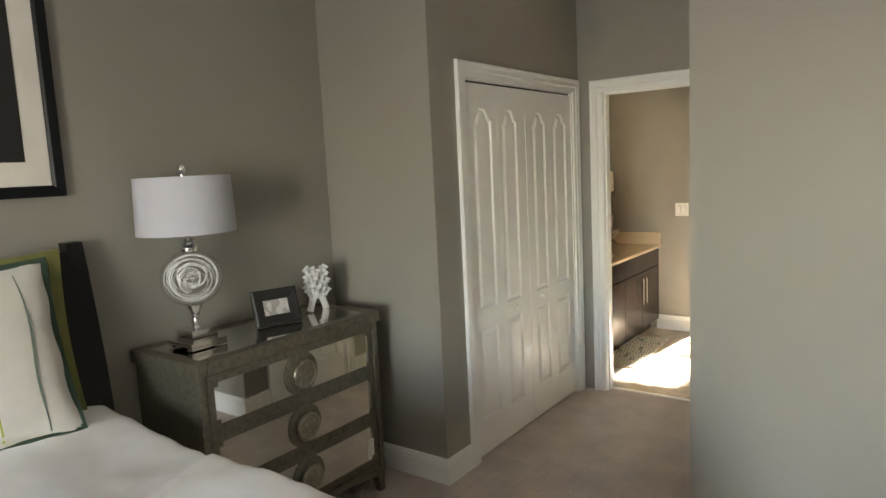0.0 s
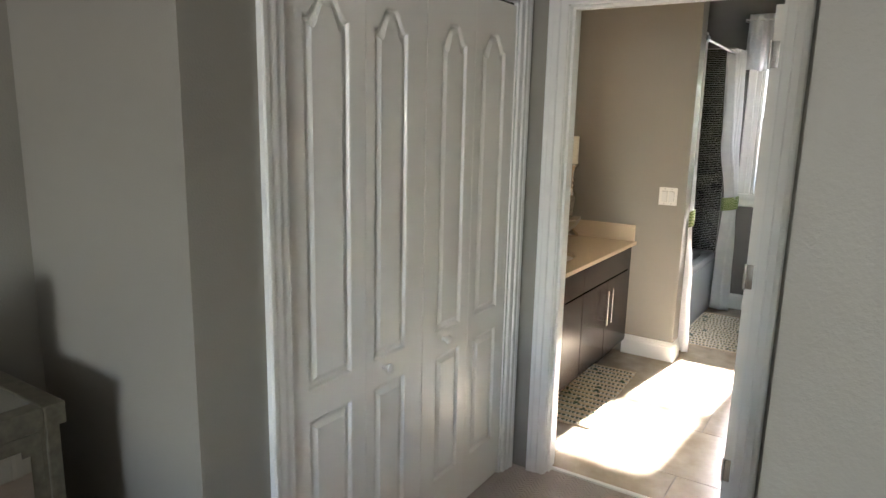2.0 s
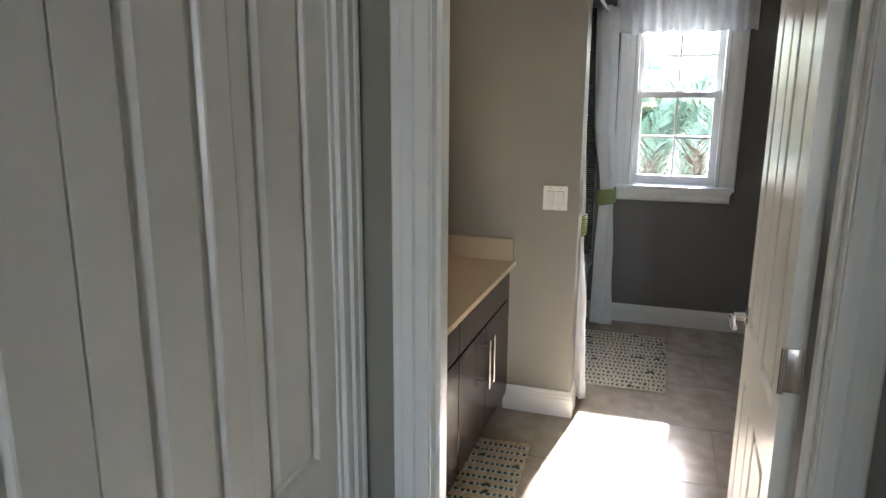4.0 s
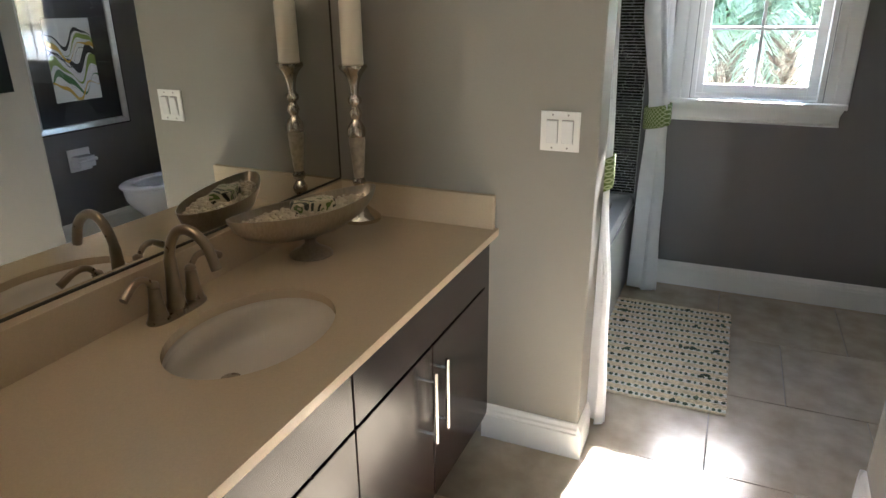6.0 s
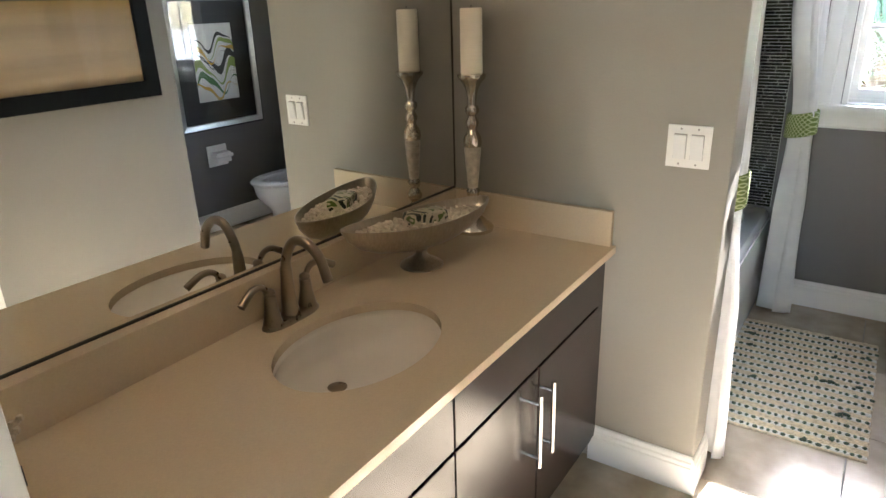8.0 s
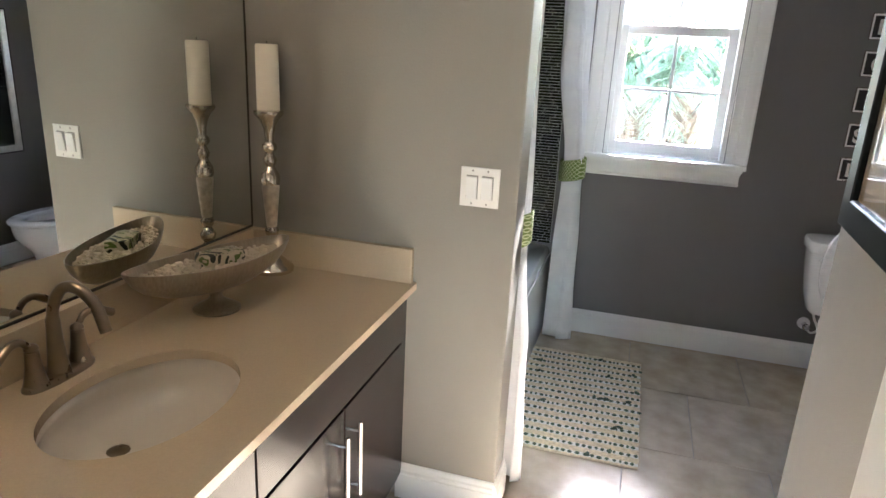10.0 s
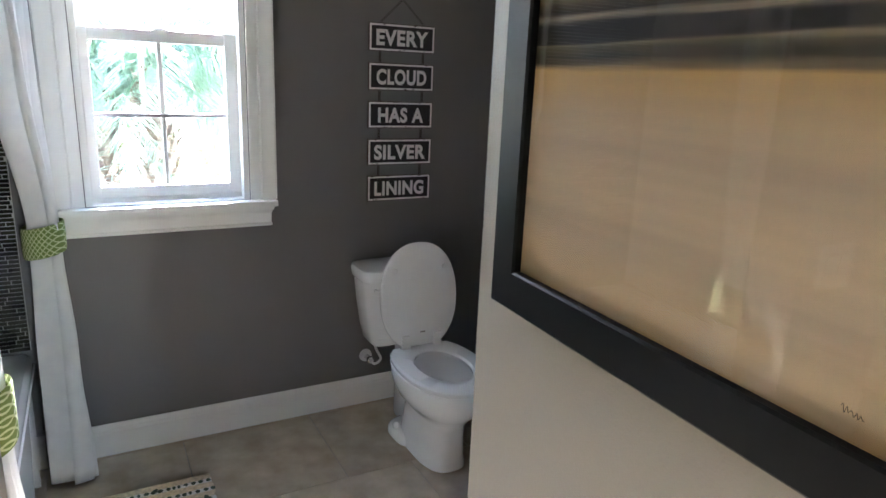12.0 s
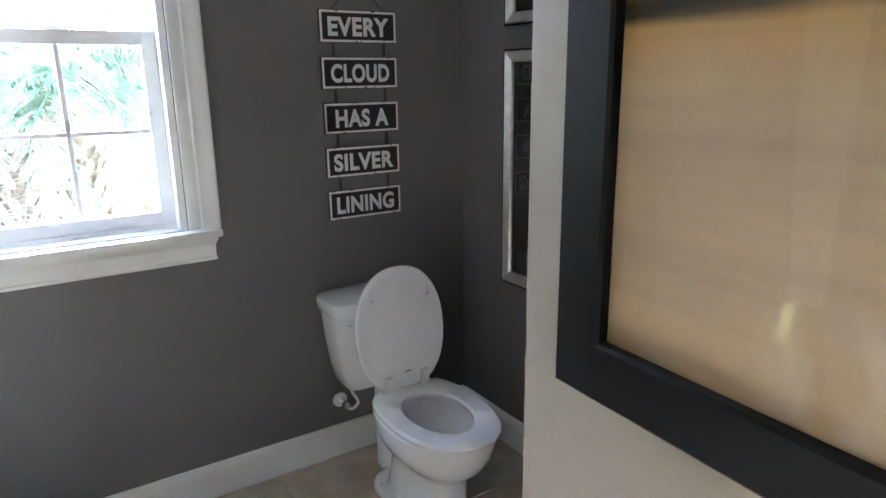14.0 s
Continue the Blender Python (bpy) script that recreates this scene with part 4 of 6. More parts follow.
# candlestick and candle
QX, QY = -2.478, 6.168
stick = thing("candlestick", (QX, QY, CZ), "tall turned silver candlestick with a shell-inlaid stem", "candlestick")
part("base", lathe(((0.066, 0), (0.067, 0.012), (0.060, 0.020), (0.050, 0.026), (0.036, 0.040), (0.020, 0.052), (0.014, 0.062), (0.024, 0.078), (0.026, 0.090), (0.018, 0.104), (0.013, 0.112), (0.020, 0.122), (0.022, 0.134), (0.016, 0.146)), (QX, QY, CZ), 32), silver_cast, stick, smooth=True)
part("inlaid_stem", lathe(((0.016, 0.146), (0.019, 0.18), (0.024, 0.235), (0.027, 0.272), (0.025, 0.282)), (QX, QY, CZ), 24), shell_mat, stick, "stem inlaid with shell tiles", smooth=True)
part("upper_stem", lathe(((0.027, 0.282), (0.030, 0.294), (0.028, 0.312), (0.018, 0.330), (0.014, 0.338), (0.019, 0.350), (0.021, 0.360), (0.015, 0.372), (0.012, 0.380), (0.022, 0.392), (0.022, 0.404), (0.013, 0.414), (0.014, 0.434), (0.020, 0.462), (0.030, 0.482), (0.040, 0.492), (0.045, 0.500), (0.044, 0.508), (0.036, 0.510)), (QX, QY, CZ), 32), silver_cast, stick, smooth=True)
candle = thing("candle", (QX, QY, CZ + 0.511), "ivory pillar candle on the silver candlestick", "candle")
part("wax", lathe(((0.034, 0), (0.034, 0.184), (0.031, 0.189), (0.018, 0.187), (0.004, 0.185)), (QX, QY, CZ + 0.511), 28), candle_wax, candle, smooth=True)
part("wick", tube([(QX, QY, CZ + 0.694), (QX + 0.001, QY, CZ + 0.708)], 0.0015, 6), wick_mat, candle)

# brown coral on a black block
coral = thing("coral_sculpture", (-2.46, 4.63, CZ), "pale brown branching coral on a black block", "sculpture")
bm = boxes((-0.05, 0.05, -0.075, 0.075, 0, 0.04), bevel=0.002)
bmesh.ops.transform(bm, matrix=Matrix.Translation((-2.46, 4.63, CZ)) @ Matrix.Rotation(radians(28), 4, "Z"), verts=bm.verts[:])
part("block", bm, wood_black, coral, "black block base")
rnd = random.Random(11)


def branch(p, d, r, depth):
    pts = [p]
    for _ in range(5):
        d = (d + Vector((rnd.uniform(-0.35, 0.35), rnd.uniform(-0.35, 0.35), rnd.uniform(-0.1, 0.3)))).normalized()
        pts.append(pts[-1] + d * 0.0115)
        if depth and rnd.random() < 0.55:
            branch(pts[-1], (d + Vector((rnd.uniform(-1, 1), rnd.uniform(-1, 1), rnd.uniform(0, 0.6)))).normalized(), r * 0.8, depth - 1)
    tube(pts, [r * (1 - 0.08 * i) for i in range(6)], 7, bm=bm)
    blob(bm, pts[-1], (r * 0.75, r * 0.75, r * 0.75), 6, 4)


for i in range(9):
    a = rnd.uniform(0, 6.28)
    bm = bmesh.new()
    branch(Vector((-2.46 + 0.02 * math.cos(a), 4.625 + 0.035 * math.sin(a), CZ + 0.038)), Vector((0.7 * math.cos(a), 0.7 * math.sin(a), 0.8)).normalized(), 0.013, 2)
    part("branch", bm, coral_brown, coral, smooth=True)

# switch plate
plate = thing("light_switch", (-1.828, STUB_Y, 1.133), "white double rocker light switch plate", "light switch")
part("plate", boxes((-1.887, -1.769, STUB_Y - 0.006, STUB_Y, 1.074, 1.192), bevel=0.002), plastic_white, plate)
for sx in (-1.851, -1.805):
    bm = boxes((sx - 0.0165, sx + 0.0165, -0.009, 0.0, -0.034, 0.034), bevel=0.0015)
    bmesh.ops.transform(bm, matrix=Matrix.Translation((0, STUB_Y - 0.005, 1.133)) @ Matrix.Rotation(radians(7), 4, "X"), verts=bm.verts[:])
    part("rocker", bm, porcelain, plate)
    # flat grey plate, raised slightly, stands in for the shaded gap round the rocker
    part("rocker_recess", boxes((sx - 0.0174, sx + 0.0174, STUB_Y - 0.0065, STUB_Y - 0.006, 1.133 - 0.0352, 1.133 + 0.0352)), shade_detail_grey, plate, "thin grey plate painting the shade round the rocker")
    for sz in (1.084, 1.182):
        part("screw", lathe(((0.003, 0), (0.0025, 0.0015)), (0, 0, 0), 8, Matrix.Translation((sx, STUB_Y - 0.006, sz)) @ Matrix.Rotation(radians(90), 4, "X")), shade_detail_grey, plate)

# framed painting
PY0, PY1, PZ0, PZ1, PF = 5.40, 6.243, 1.143, 2.02, 0.074
pic = thing("framed_painting", (PAINT_X, (PY0 + PY1) / 2, PZ0), "large ochre abstract landscape in a wide black frame behind glass", "painting")
HUNG = Matrix.Translation((PAINT_X, PAINT_END, 0)) @ Matrix.Rotation(PSKEW, 4, "Z") @ Matrix.Translation((-PAINT_X, -PAINT_END, 0))


def hung(bm):
    bmesh.ops.transform(bm, matrix=HUNG, verts=bm.verts[:])
    return bm


rect = [(PY0, PZ0), (PY1, PZ0), (PY1, PZ1), (PY0, PZ1)]
part("frame", sweep(rect, ((0, 0.002), (0, 0.034), (0.004, 0.037), (0.070, 0.037), (PF, 0.033), (PF, 0.002)), lambda a, b, h: HUNG @ Vector((PAINT_X - h, a, b)), closed=True), frame_black, pic, "wide satin black frame")
part("picture", hung(boxes((PAINT_X - 0.020, PAINT_X - 0.004, PY0 + PF - 0.003, PY1 - PF + 0.003, PZ0 + PF - 0.003, PZ1 - PF + 0.003))), painting_mat, pic, "ochre field under a dark band")
part("glazing", hung(boxes((PAINT_X - 0.0235, PAINT_X - 0.0215, PY0 + PF - 0.003, PY1 - PF + 0.003, PZ0 + PF - 0.003, PZ1 - PF + 0.003))), pane_glass, pic, "clear picture glass")
sig = bmesh.new()
pts = [(PAINT_X - 0.0205, 5.568 - 0.0021 * i, 1.251 + (0.006 if i in (1, 2, 7) else 0.003) * math.sin(i * 2.6) - 0.0004 * i) for i in range(13)]
tube(smooth_line(pts, 4), 0.00035, 5, bm=sig)
part("signature", hung(sig), wick_mat, pic, "small dark scribbled signature")


# two framed wave prints in the alcove
def wave(u, k):
    return 0.055 * math.sin(2 * math.pi * (u * 1.25 + 0.17 * k)) + 0.018 * math.sin(2 * math.pi * (u * 2.6 + 0.4 * k))


def print_frame(z0, shift):
    y0, y1, h = 6.96, 7.65, 0.89
    th = thing("framed_print", (ALC_X, (y0 + y1) / 2, z0), "wavy green print with black mount in a silver frame", "framed print", "alcove prints")
    rect = [(y0, z0), (y1, z0), (y1, z0 + h), (y0, z0 + h)]
    pl = lambda a, b, g: Vector((ALC_X - g, a, b))  # noqa: E731
    part("outer_edge", sweep(rect, ((0, 0.001), (0, 0.030), (0.007, 0.030), (0.007, 0.001)), pl, closed=True), frame_black, th, "thin black outer edge")
    part("frame", sweep(rect, ((0.0072, 0.001), (0.0072, 0.032), (0.012, 0.035), (0.040, 0.028), (0.046, 0.022), (0.046, 0.001)), pl, closed=True), frame_silver, th, "brushed silver frame")
    part("mount", boxes((ALC_X - 0.014, ALC_X - 0.001, y0 + 0.044, y1 - 0.044, z0 + 0.044, z0 + h - 0.044)), mat_black, th, "black mount")
    ax0, ax1, az0, az1 = y0 + 0.18, y1 - 0.18, z0 + 0.19, z0 + h - 0.19
    part("glazing", boxes((ALC_X - 0.0225, ALC_X - 0.021, y0 + 0.044, y1 - 0.044, z0 + 0.044, z0 + h - 0.044)), pane_glass, th, "clear picture glass")
    art = part("print", boxes((ALC_X - 0.0165, ALC_X - 0.0145, ax0, ax1, az0, az1)), art_white, th, "white print with flowing waves")
    for n, (c, lo, hi, mt, k) in enumerate(((0.10, 0.0, 0.05, art_dark_green, 0), (0.14, 0.03, 0.075, art_green, 0.2), (0.19, 0.05, 0.065, art_black, 0.3), (0.06, 0.0, 0.03, art_ochre, 0.9),
                                           (0.31, 0.0, 0.040, art_ochre, 1.6), (0.345, 0.0, 0.030, art_green, 1.65), (0.385, 0.0, 0.028, art_black, 1.8), (0.28, 0.0, 0.012, art_black, 1.5))):
        bm = bmesh.new()
        row = []
        for i in range(37):
            u = i / 36
            w = wave(u, k + shift)
            t = hi * (0.55 + 0.45 * math.sin(6.283 * (u * 0.9 + 0.3 * n)))
            clampz = lambda z: max(az0 + 0.001, min(az1 - 0.001, z))  # noqa: E731
            row.append((ax0 + u * (ax1 - ax0), clampz(az0 + c + w + lo), clampz(az0 + c + w + lo + max(0.004, t))))
        g = ALC_X - 0.0168 - 0.0003 * n
        va = [bm.verts.new((g, y, a)) for y, a, _ in row]
        vb = [bm.verts.new((g, y, b)) for y, _, b in row]
        for i in range(36):
            if row[i][2] - row[i][1] > 1e-4 or row[i + 1][2] - row[i + 1][1] > 1e-4:
                bm.faces.new((va[i], va[i + 1], vb[i + 1], vb[i]))
        part("wave", bm, mt, art)
    return th


print_frame(0.730, 0.0)
print_frame(1.70, 0.45)

# paper holder
hold = thing("paper_holder", (ALC_X, 7.22, 0.53), "white ceramic wall-mounted paper holder", "paper holder")
part("plate", boxes((ALC_X - 0.012, ALC_X, 7.14, 7.30, 0.465, 0.615), bevel=0.005), ceramic_white, hold, smooth=True)
bm = bmesh.new()
bridge(bm, [[Vector((ALC_X - dx, 7.22 + k * s, 0.54 + dz)) for s, dz in ((-0.062, 0.03), (0.062, 0.03), (0.062, -0.04), (-0.062, -0.04))] for dx, k in ((0.011, 1.0), (0.05, 1.0), (0.085, 0.92))])
part("bracket", bm, ceramic_white, hold)
part("roller", tube([(ALC_X - 0.085, 7.15, 0.545), (ALC_X - 0.085, 7.29, 0.545)], 0.012, 12), ceramic_white, hold, smooth=True)

# toilet
XC = -0.348
toilet = thing("toilet", (XC, 7.5, 0), "white two-piece toilet with its seat lid raised", "toilet")
bm = bmesh.new()
prof = ((0.0, 7.47, 0.100, 0.210, 2.8), (0.02, 7.47, 0.099, 0.209, 2.8), (0.05, 7.465, 0.092, 0.203, 2.6), (0.14, 7.455, 0.087, 0.196, 2.5), (0.195, 7.448, 0.089, 0.198, 2.4), (0.215, 7.442, 0.098, 0.208, 2.3), (0.24, 7.440, 0.120, 0.226, 2.2), (0.275, 7.428, 0.150, 0.250, 2.2), (0.32, 7.418, 0.170, 0.264, 2.2), (0.36, 7.415, 0.178, 0.268, 2.2), (0.385, 7.415, 0.180, 0.270, 2.2), (0.392, 7.415, 0.174, 0.264, 2.2),
        (0.390, 7.395, 0.122, 0.178, 2.0), (0.33, 7.395, 0.116, 0.170, 2.0), (0.26, 7.40, 0.096, 0.140, 2.0), (0.21, 7.40, 0.060, 0.080, 2.0), (0.20, 7.40, 0.020, 0.030, 2.0))
bridge(bm, [oval(XC, y, z, rx, ry, 40, pw) for z, y, rx, ry, pw in prof])
bowl_part = part("bowl", bm, porcelain, toilet, smooth=True)
bm = bmesh.new()
bridge(bm, [oval(XC, 7.60, z, rx, ry, 28, 3.0) for z, rx, ry in ((0.0, 0.122, 0.120), (0.022, 0.120, 0.118), (0.036, 0.108, 0.106), (0.042, 0.09, 0.09))])
part("foot_flange", bm, porcelain, toilet, smooth=True)
part("pedestal_back", boxes((XC - 0.035, XC + 0.075, 7.62, 7.80, 0.0, 0.37), bevel=0.02), porcelain, toilet, smooth=True)
for s in (-1, 1):
    bm = bmesh.new()
    blob(bm, (XC + s * 0.098, 7.615, 0.046), (0.015, 0.015, 0.020), 12, 7)
    part("bolt_cap", bm, porcelain, toilet, "white rounded bolt cap", smooth=True)
bm = bmesh.new()
bridge(bm, [oval(XC, y, z, rx, ry, 36, 5.0) for z, y, rx, ry in ((0.358, 7.850, 0.135, 0.074), (0.374, 7.848, 0.150, 0.084), (0.45, 7.845, 0.168, 0.094), (0.56, 7.843, 0.184, 0.101), (0.672, 7.842, 0.195, 0.106))])
tank = part("tank", bm, porcelain, toilet, smooth=True)
bm = bmesh.new()
bridge(bm, [oval(XC, 7.838, z, rx, ry, 36, 5.0) for z, rx, ry in ((0.673, 0.200, 0.111), (0.680, 0.206, 0.117), (0.715, 0.208, 0.118), (0.727, 0.203, 0.113), (0.732, 0.185, 0.096))])
part("tank_lid", bm, porcelain, tank, smooth=True)
part("flush_lever", tube(smooth_line([(XC - 0.155, 7.735, 0.645), (XC - 0.155, 7.722, 0.645), (XC - 0.135, 7.716, 0.645), (XC - 0.095, 7.718, 0.640)], 4), 0.0075, 10), porcelain, tank, "white flush lever", smooth=True)


def seat_ring(z0, z1, rx, ry, hx, hy):
    bm = bmesh.new()
    yc = 7.405
    o = lambda z, k: [Vector((p.x, min(p.y, 7.60), p.z)) for p in oval(XC, yc, z, rx * k, ry * k, 48, 2.25)]  # noqa: E731
    i = lambda z, k: oval(XC, yc - 0.022, z, hx * k, hy * k, 48, 2.05)  # noqa: E731
    rings = [i(z0, 1.02), o(z0, 0.985), o(z0 + 0.006, 1.0), o(z1 - 0.008, 1.0), o(z1, 0.96), i(z1, 1.08), i(z1 - 0.008, 1.0)]
    vs = bridge(bm, rings, cap0=False, cap1=False)
    for a in range(48):
        bm.faces.new((vs[-1][a], vs[-1][(a + 1) % 48], vs[0][(a + 1) % 48], vs[0][a]))
    return bm


part("seat", seat_ring(0.396, 0.420, 0.181, 0.280, 0.104, 0.158), porcelain, toilet, "glossy white seat", smooth=True)
bm = bmesh.new()
lean = Matrix.Translation((XC, 7.605, 0.425)) @ Matrix.Rotation(radians(-7), 4, "X")
for_rings = []
for yy, k in ((0.0, 0.985), (0.004, 1.0), (0.012, 1.0), (0.018, 0.975), (0.020, 0.90)):
    ring = []
    for p in oval(0, 0, 0, 0.181 * k, 0.236 * k, 48, 2.2):
        ring.append(lean @ Vector((p.x, -yy, max(-0.212, p.y) + 0.212)))
    for_rings.append(ring)
bridge(bm, for_rings)
lid = part("lid", bm, porcelain, toilet, "glossy white oval lid, raised", smooth=True)
for s in (-1, 1):
    bm = bmesh.new()
    blob(bm, lean @ Vector((s * 0.115, -0.022, 0.335)), (0.011, 0.006, 0.011), 12, 7)
    part("bumper", bm, porcelain, lid, smooth=True)
    part("seat_hinge", boxes((XC + s * 0.075 - 0.022, XC + s * 0.075 + 0.022, 7.578, 7.608, 0.418, 0.436), bevel=0.004), porcelain, toilet, smooth=True)
    part("hinge_tab", boxes((XC + s * 0.075 - 0.015, XC + s * 0.075 + 0.015, 7.576, 7.592, 0.434, 0.478), bevel=0.003), porcelain, toilet, smooth=True)
part("maker_mark", boxes((XC - 0.012, XC + 0.012, 7.5755, 7.5775, 0.489, 0.495)), shade_detail_grey, lid)

valve = thing("shutoff_valve", (XC - 0.13, FAR_Y, 0.23), "white escutcheon and chrome shutoff valve with supply hose", "water valve")
part("escutcheon", lathe(((0.032, 0), (0.030, 0.008), (0.012, 0.014), (0.010, 0.05)), (0, 0, 0), 20, Matrix.Translation((XC - 0.11, FAR_Y - 0.001, 0.245)) @ Matrix.Rotation(radians(90), 4, "X")), porcelain, valve, smooth=True)
part("handle", lathe(((0.010, 0), (0.016, 0.004), (0.016, 0.02), (0.010, 0.026)), (0, 0, 0), 10, Matrix.Translation((XC - 0.11, FAR_Y - 0.05, 0.245)) @ Matrix.Rotation(radians(90), 4, "X")), chrome, valve, smooth=True)
part("hose", tube(smooth_line([(XC - 0.11, FAR_Y - 0.04, 0.25), (XC - 0.085, FAR_Y - 0.05, 0.215), (XC - 0.055, FAR_Y - 0.06, 0.24), (XC - 0.085, FAR_Y - 0.075, 0.30), (XC - 0.11, FAR_Y - 0.08, 0.372)], 5), 0.006, 8), plastic_white, valve, smooth=True)

# hanging word signs
SGX, SGW, SGH = -0.306, 0.312, 0.115
dg = bpy.context.evaluated_depsgraph_get
words = thing("hanging_sign", (SGX, FAR_Y, 0.99), "five black enamel word plaques chained together on the wall", "wall sign")


def word_mesh(text, width, height):
    cu = bpy.data.curves.new("word", "FONT")
    cu.body, cu.align_x, cu.align_y, cu.extrude, cu.offset = text, "CENTER", "CENTER", 0.0, 0.040
    cu.space_character = 1.08
    tmp = new("word", cu)
    me = bpy.data.meshes.new_from_object(tmp.evaluated_get(dg()))
    bpy.data.objects.remove(tmp)
    xs, ys = [v.co.x for v in me.vertices], [v.co.y for v in me.vertices]
    kx, ky = width / (max(xs) - min(xs)), height / (max(ys) - min(ys))
    ox, oy = (max(xs) + min(xs)) / 2, (max(ys) + min(ys)) / 2
    me.transform(Matrix.Diagonal((kx, ky, 1, 1)) @ Matrix.Translation((-ox, -oy, 0)))
    return me


links_y = FAR_Y - 0.008
for i, (text, wfrac) in enumerate((("EVERY", 0.76), ("CLOUD", 0.74), ("HAS A", 0.68), ("SILVER", 0.78), ("LINING", 0.76))):
    zc = 1.763 - SGH / 2 - i * 0.163
    bm = boxes((SGX - SGW / 2, SGX + SGW / 2, FAR_Y - 0.013, FAR_Y - 0.004, zc - SGH / 2, zc + SGH / 2), bevel=0.002)
    plaque = part("plaque", bm, rust_mat, words, "black enamel plaque with a white worn border")
    r = [(SGX - SGW / 2 + 0.003, zc - SGH / 2 + 0.003), (SGX + SGW / 2 - 0.003, zc - SGH / 2 + 0.003), (SGX + SGW / 2 - 0.003, zc + SGH / 2 - 0.003), (SGX - SGW / 2 + 0.003, zc + SGH / 2 - 0.003)]
    part("border", sweep(r, ((0, 0.0132), (0, 0.0145), (0.008, 0.0145), (0.008, 0.0132)), lambda a, b, h: Vector((a, FAR_Y - h, b)), closed=True), sign_white, plaque)
    part("field", boxes((SGX - SGW / 2 + 0.0112, SGX + SGW / 2 - 0.0112, FAR_Y - 0.0142, FAR_Y - 0.0132, zc - SGH / 2 + 0.0112, zc + SGH / 2 - 0.0112)), sign_black, plaque)
    me = word_mesh(text, SGW * (wfrac + 0.03), SGH * 0.58)
    me.transform(Matrix.Translation((SGX, FAR_Y - 0.0147, zc - 0.001)) @ Matrix.Rotation(radians(90), 4, "X"))
    me.materials.append(sign_white)
    ob = new("lettering", me)
    ob.parent = plaque
    rr = random.Random(40 + i)
    bm = bmesh.new()
    for _ in range(9):
        sx, sz = rr.uniform(-0.5, 0.5) * SGW * 0.95, rr.choice((-1, 1)) * SGH * rr.uniform(0.44, 0.485)
        blob(bm, (SGX + sx, FAR_Y - 0.0145, zc + sz), (rr.uniform(0.002, 0.006), 0.0012, rr.uniform(0.0015, 0.004)), 7, 4)
    part("rust_spots", bm, rust_mat, plaque, kind="stuff")
    if i:
        for s in (-1, 1):
            cxx = SGX + s * SGW * 0.33
            for k in range(4):
                bm = bmesh.new()
                zz = zc + SGH / 2 + 0.006 + k * 0.012
                sweep([(cxx + 0.004 * math.cos(a), zz + 0.008 * math.sin(a)) for a in (math.pi * q / 4 for q in range(8))], ((-0.0012, -0.0012), (-0.0012, 0.0012), (0.0012, 0.0012), (0.0012, -0.0012)), lambda a, b, h, k=k: Vector((a, links_y + h, b)), closed=True, bm=bm)
                part("chain_link", bm, chain_mat, words)
for s in (-1, 1):
    a, b = Vector((SGX + s * SGW * 0.33, links_y, 1.765)), Vector((SGX, links_y, 1.865))
    for k in range(11):
        p, d = a.lerp(b, (k + 0.5) / 11), (b - a).normalized()
        side = Vector((-d.z, 0, d.x))
        bm = tube([p + 0.0068 * math.cos(q) * d + 0.0035 * math.sin(q) * side for q in (2 * math.pi * j / 8 for j in range(9))], 0.0011, 5)
        part("chain_link", bm, chain_mat, words)
part("nail", tube([(SGX, FAR_Y - 0.016, 1.866), (SGX, FAR_Y, 1.866)], 0.003, 8), steel, words)

# bathtub
TX0, TX1, TY0, TY1, TZ = MIR_X + 0.009, -1.80, STUB_Y2 + 0.002, FAR_Y - 0.009, 0.49
tub = thing("bathtub", ((TX0 + TX1) / 2, (TY0 + TY1) / 2, 0), "white alcove bathtub with a smooth apron", "bathtub")
bm = bmesh.new()
tcx, tcy, hx, hy = (TX0 + TX1) / 2, (TY0 + TY1) / 2, (TX1 - TX0) / 2, (TY1 - TY0) / 2
bridge(bm, [oval(tcx, tcy, z, a, b, 48, pw) for z, a, b, pw in ((0.0, hx, hy, 60), (0.02, hx, hy, 60), (TZ - 0.055, hx, hy, 60), (TZ - 0.015, hx, hy, 60), (TZ, hx - 0.012, hy - 0.004, 40), (TZ + 0.001, hx - 0.075, hy - 0.075, 8), (TZ - 0.02, hx - 0.09, hy - 0.09, 7), (TZ - 0.2, hx - 0.12, hy - 0.14, 6), (0.12, hx - 0.16, hy - 0.22, 5), (0.10, hx - 0.25, hy - 0.35, 4))])
part("shell", bm, porcelain, tub, smooth=True)
part("apron", boxes((TX1 + 0.0005, TX1 + 0.008, TY0 + 0.002, TY1 - 0.002, 0.0, TZ - 0.045), bevel=0.003), porcelain, tub, "smooth white front apron")


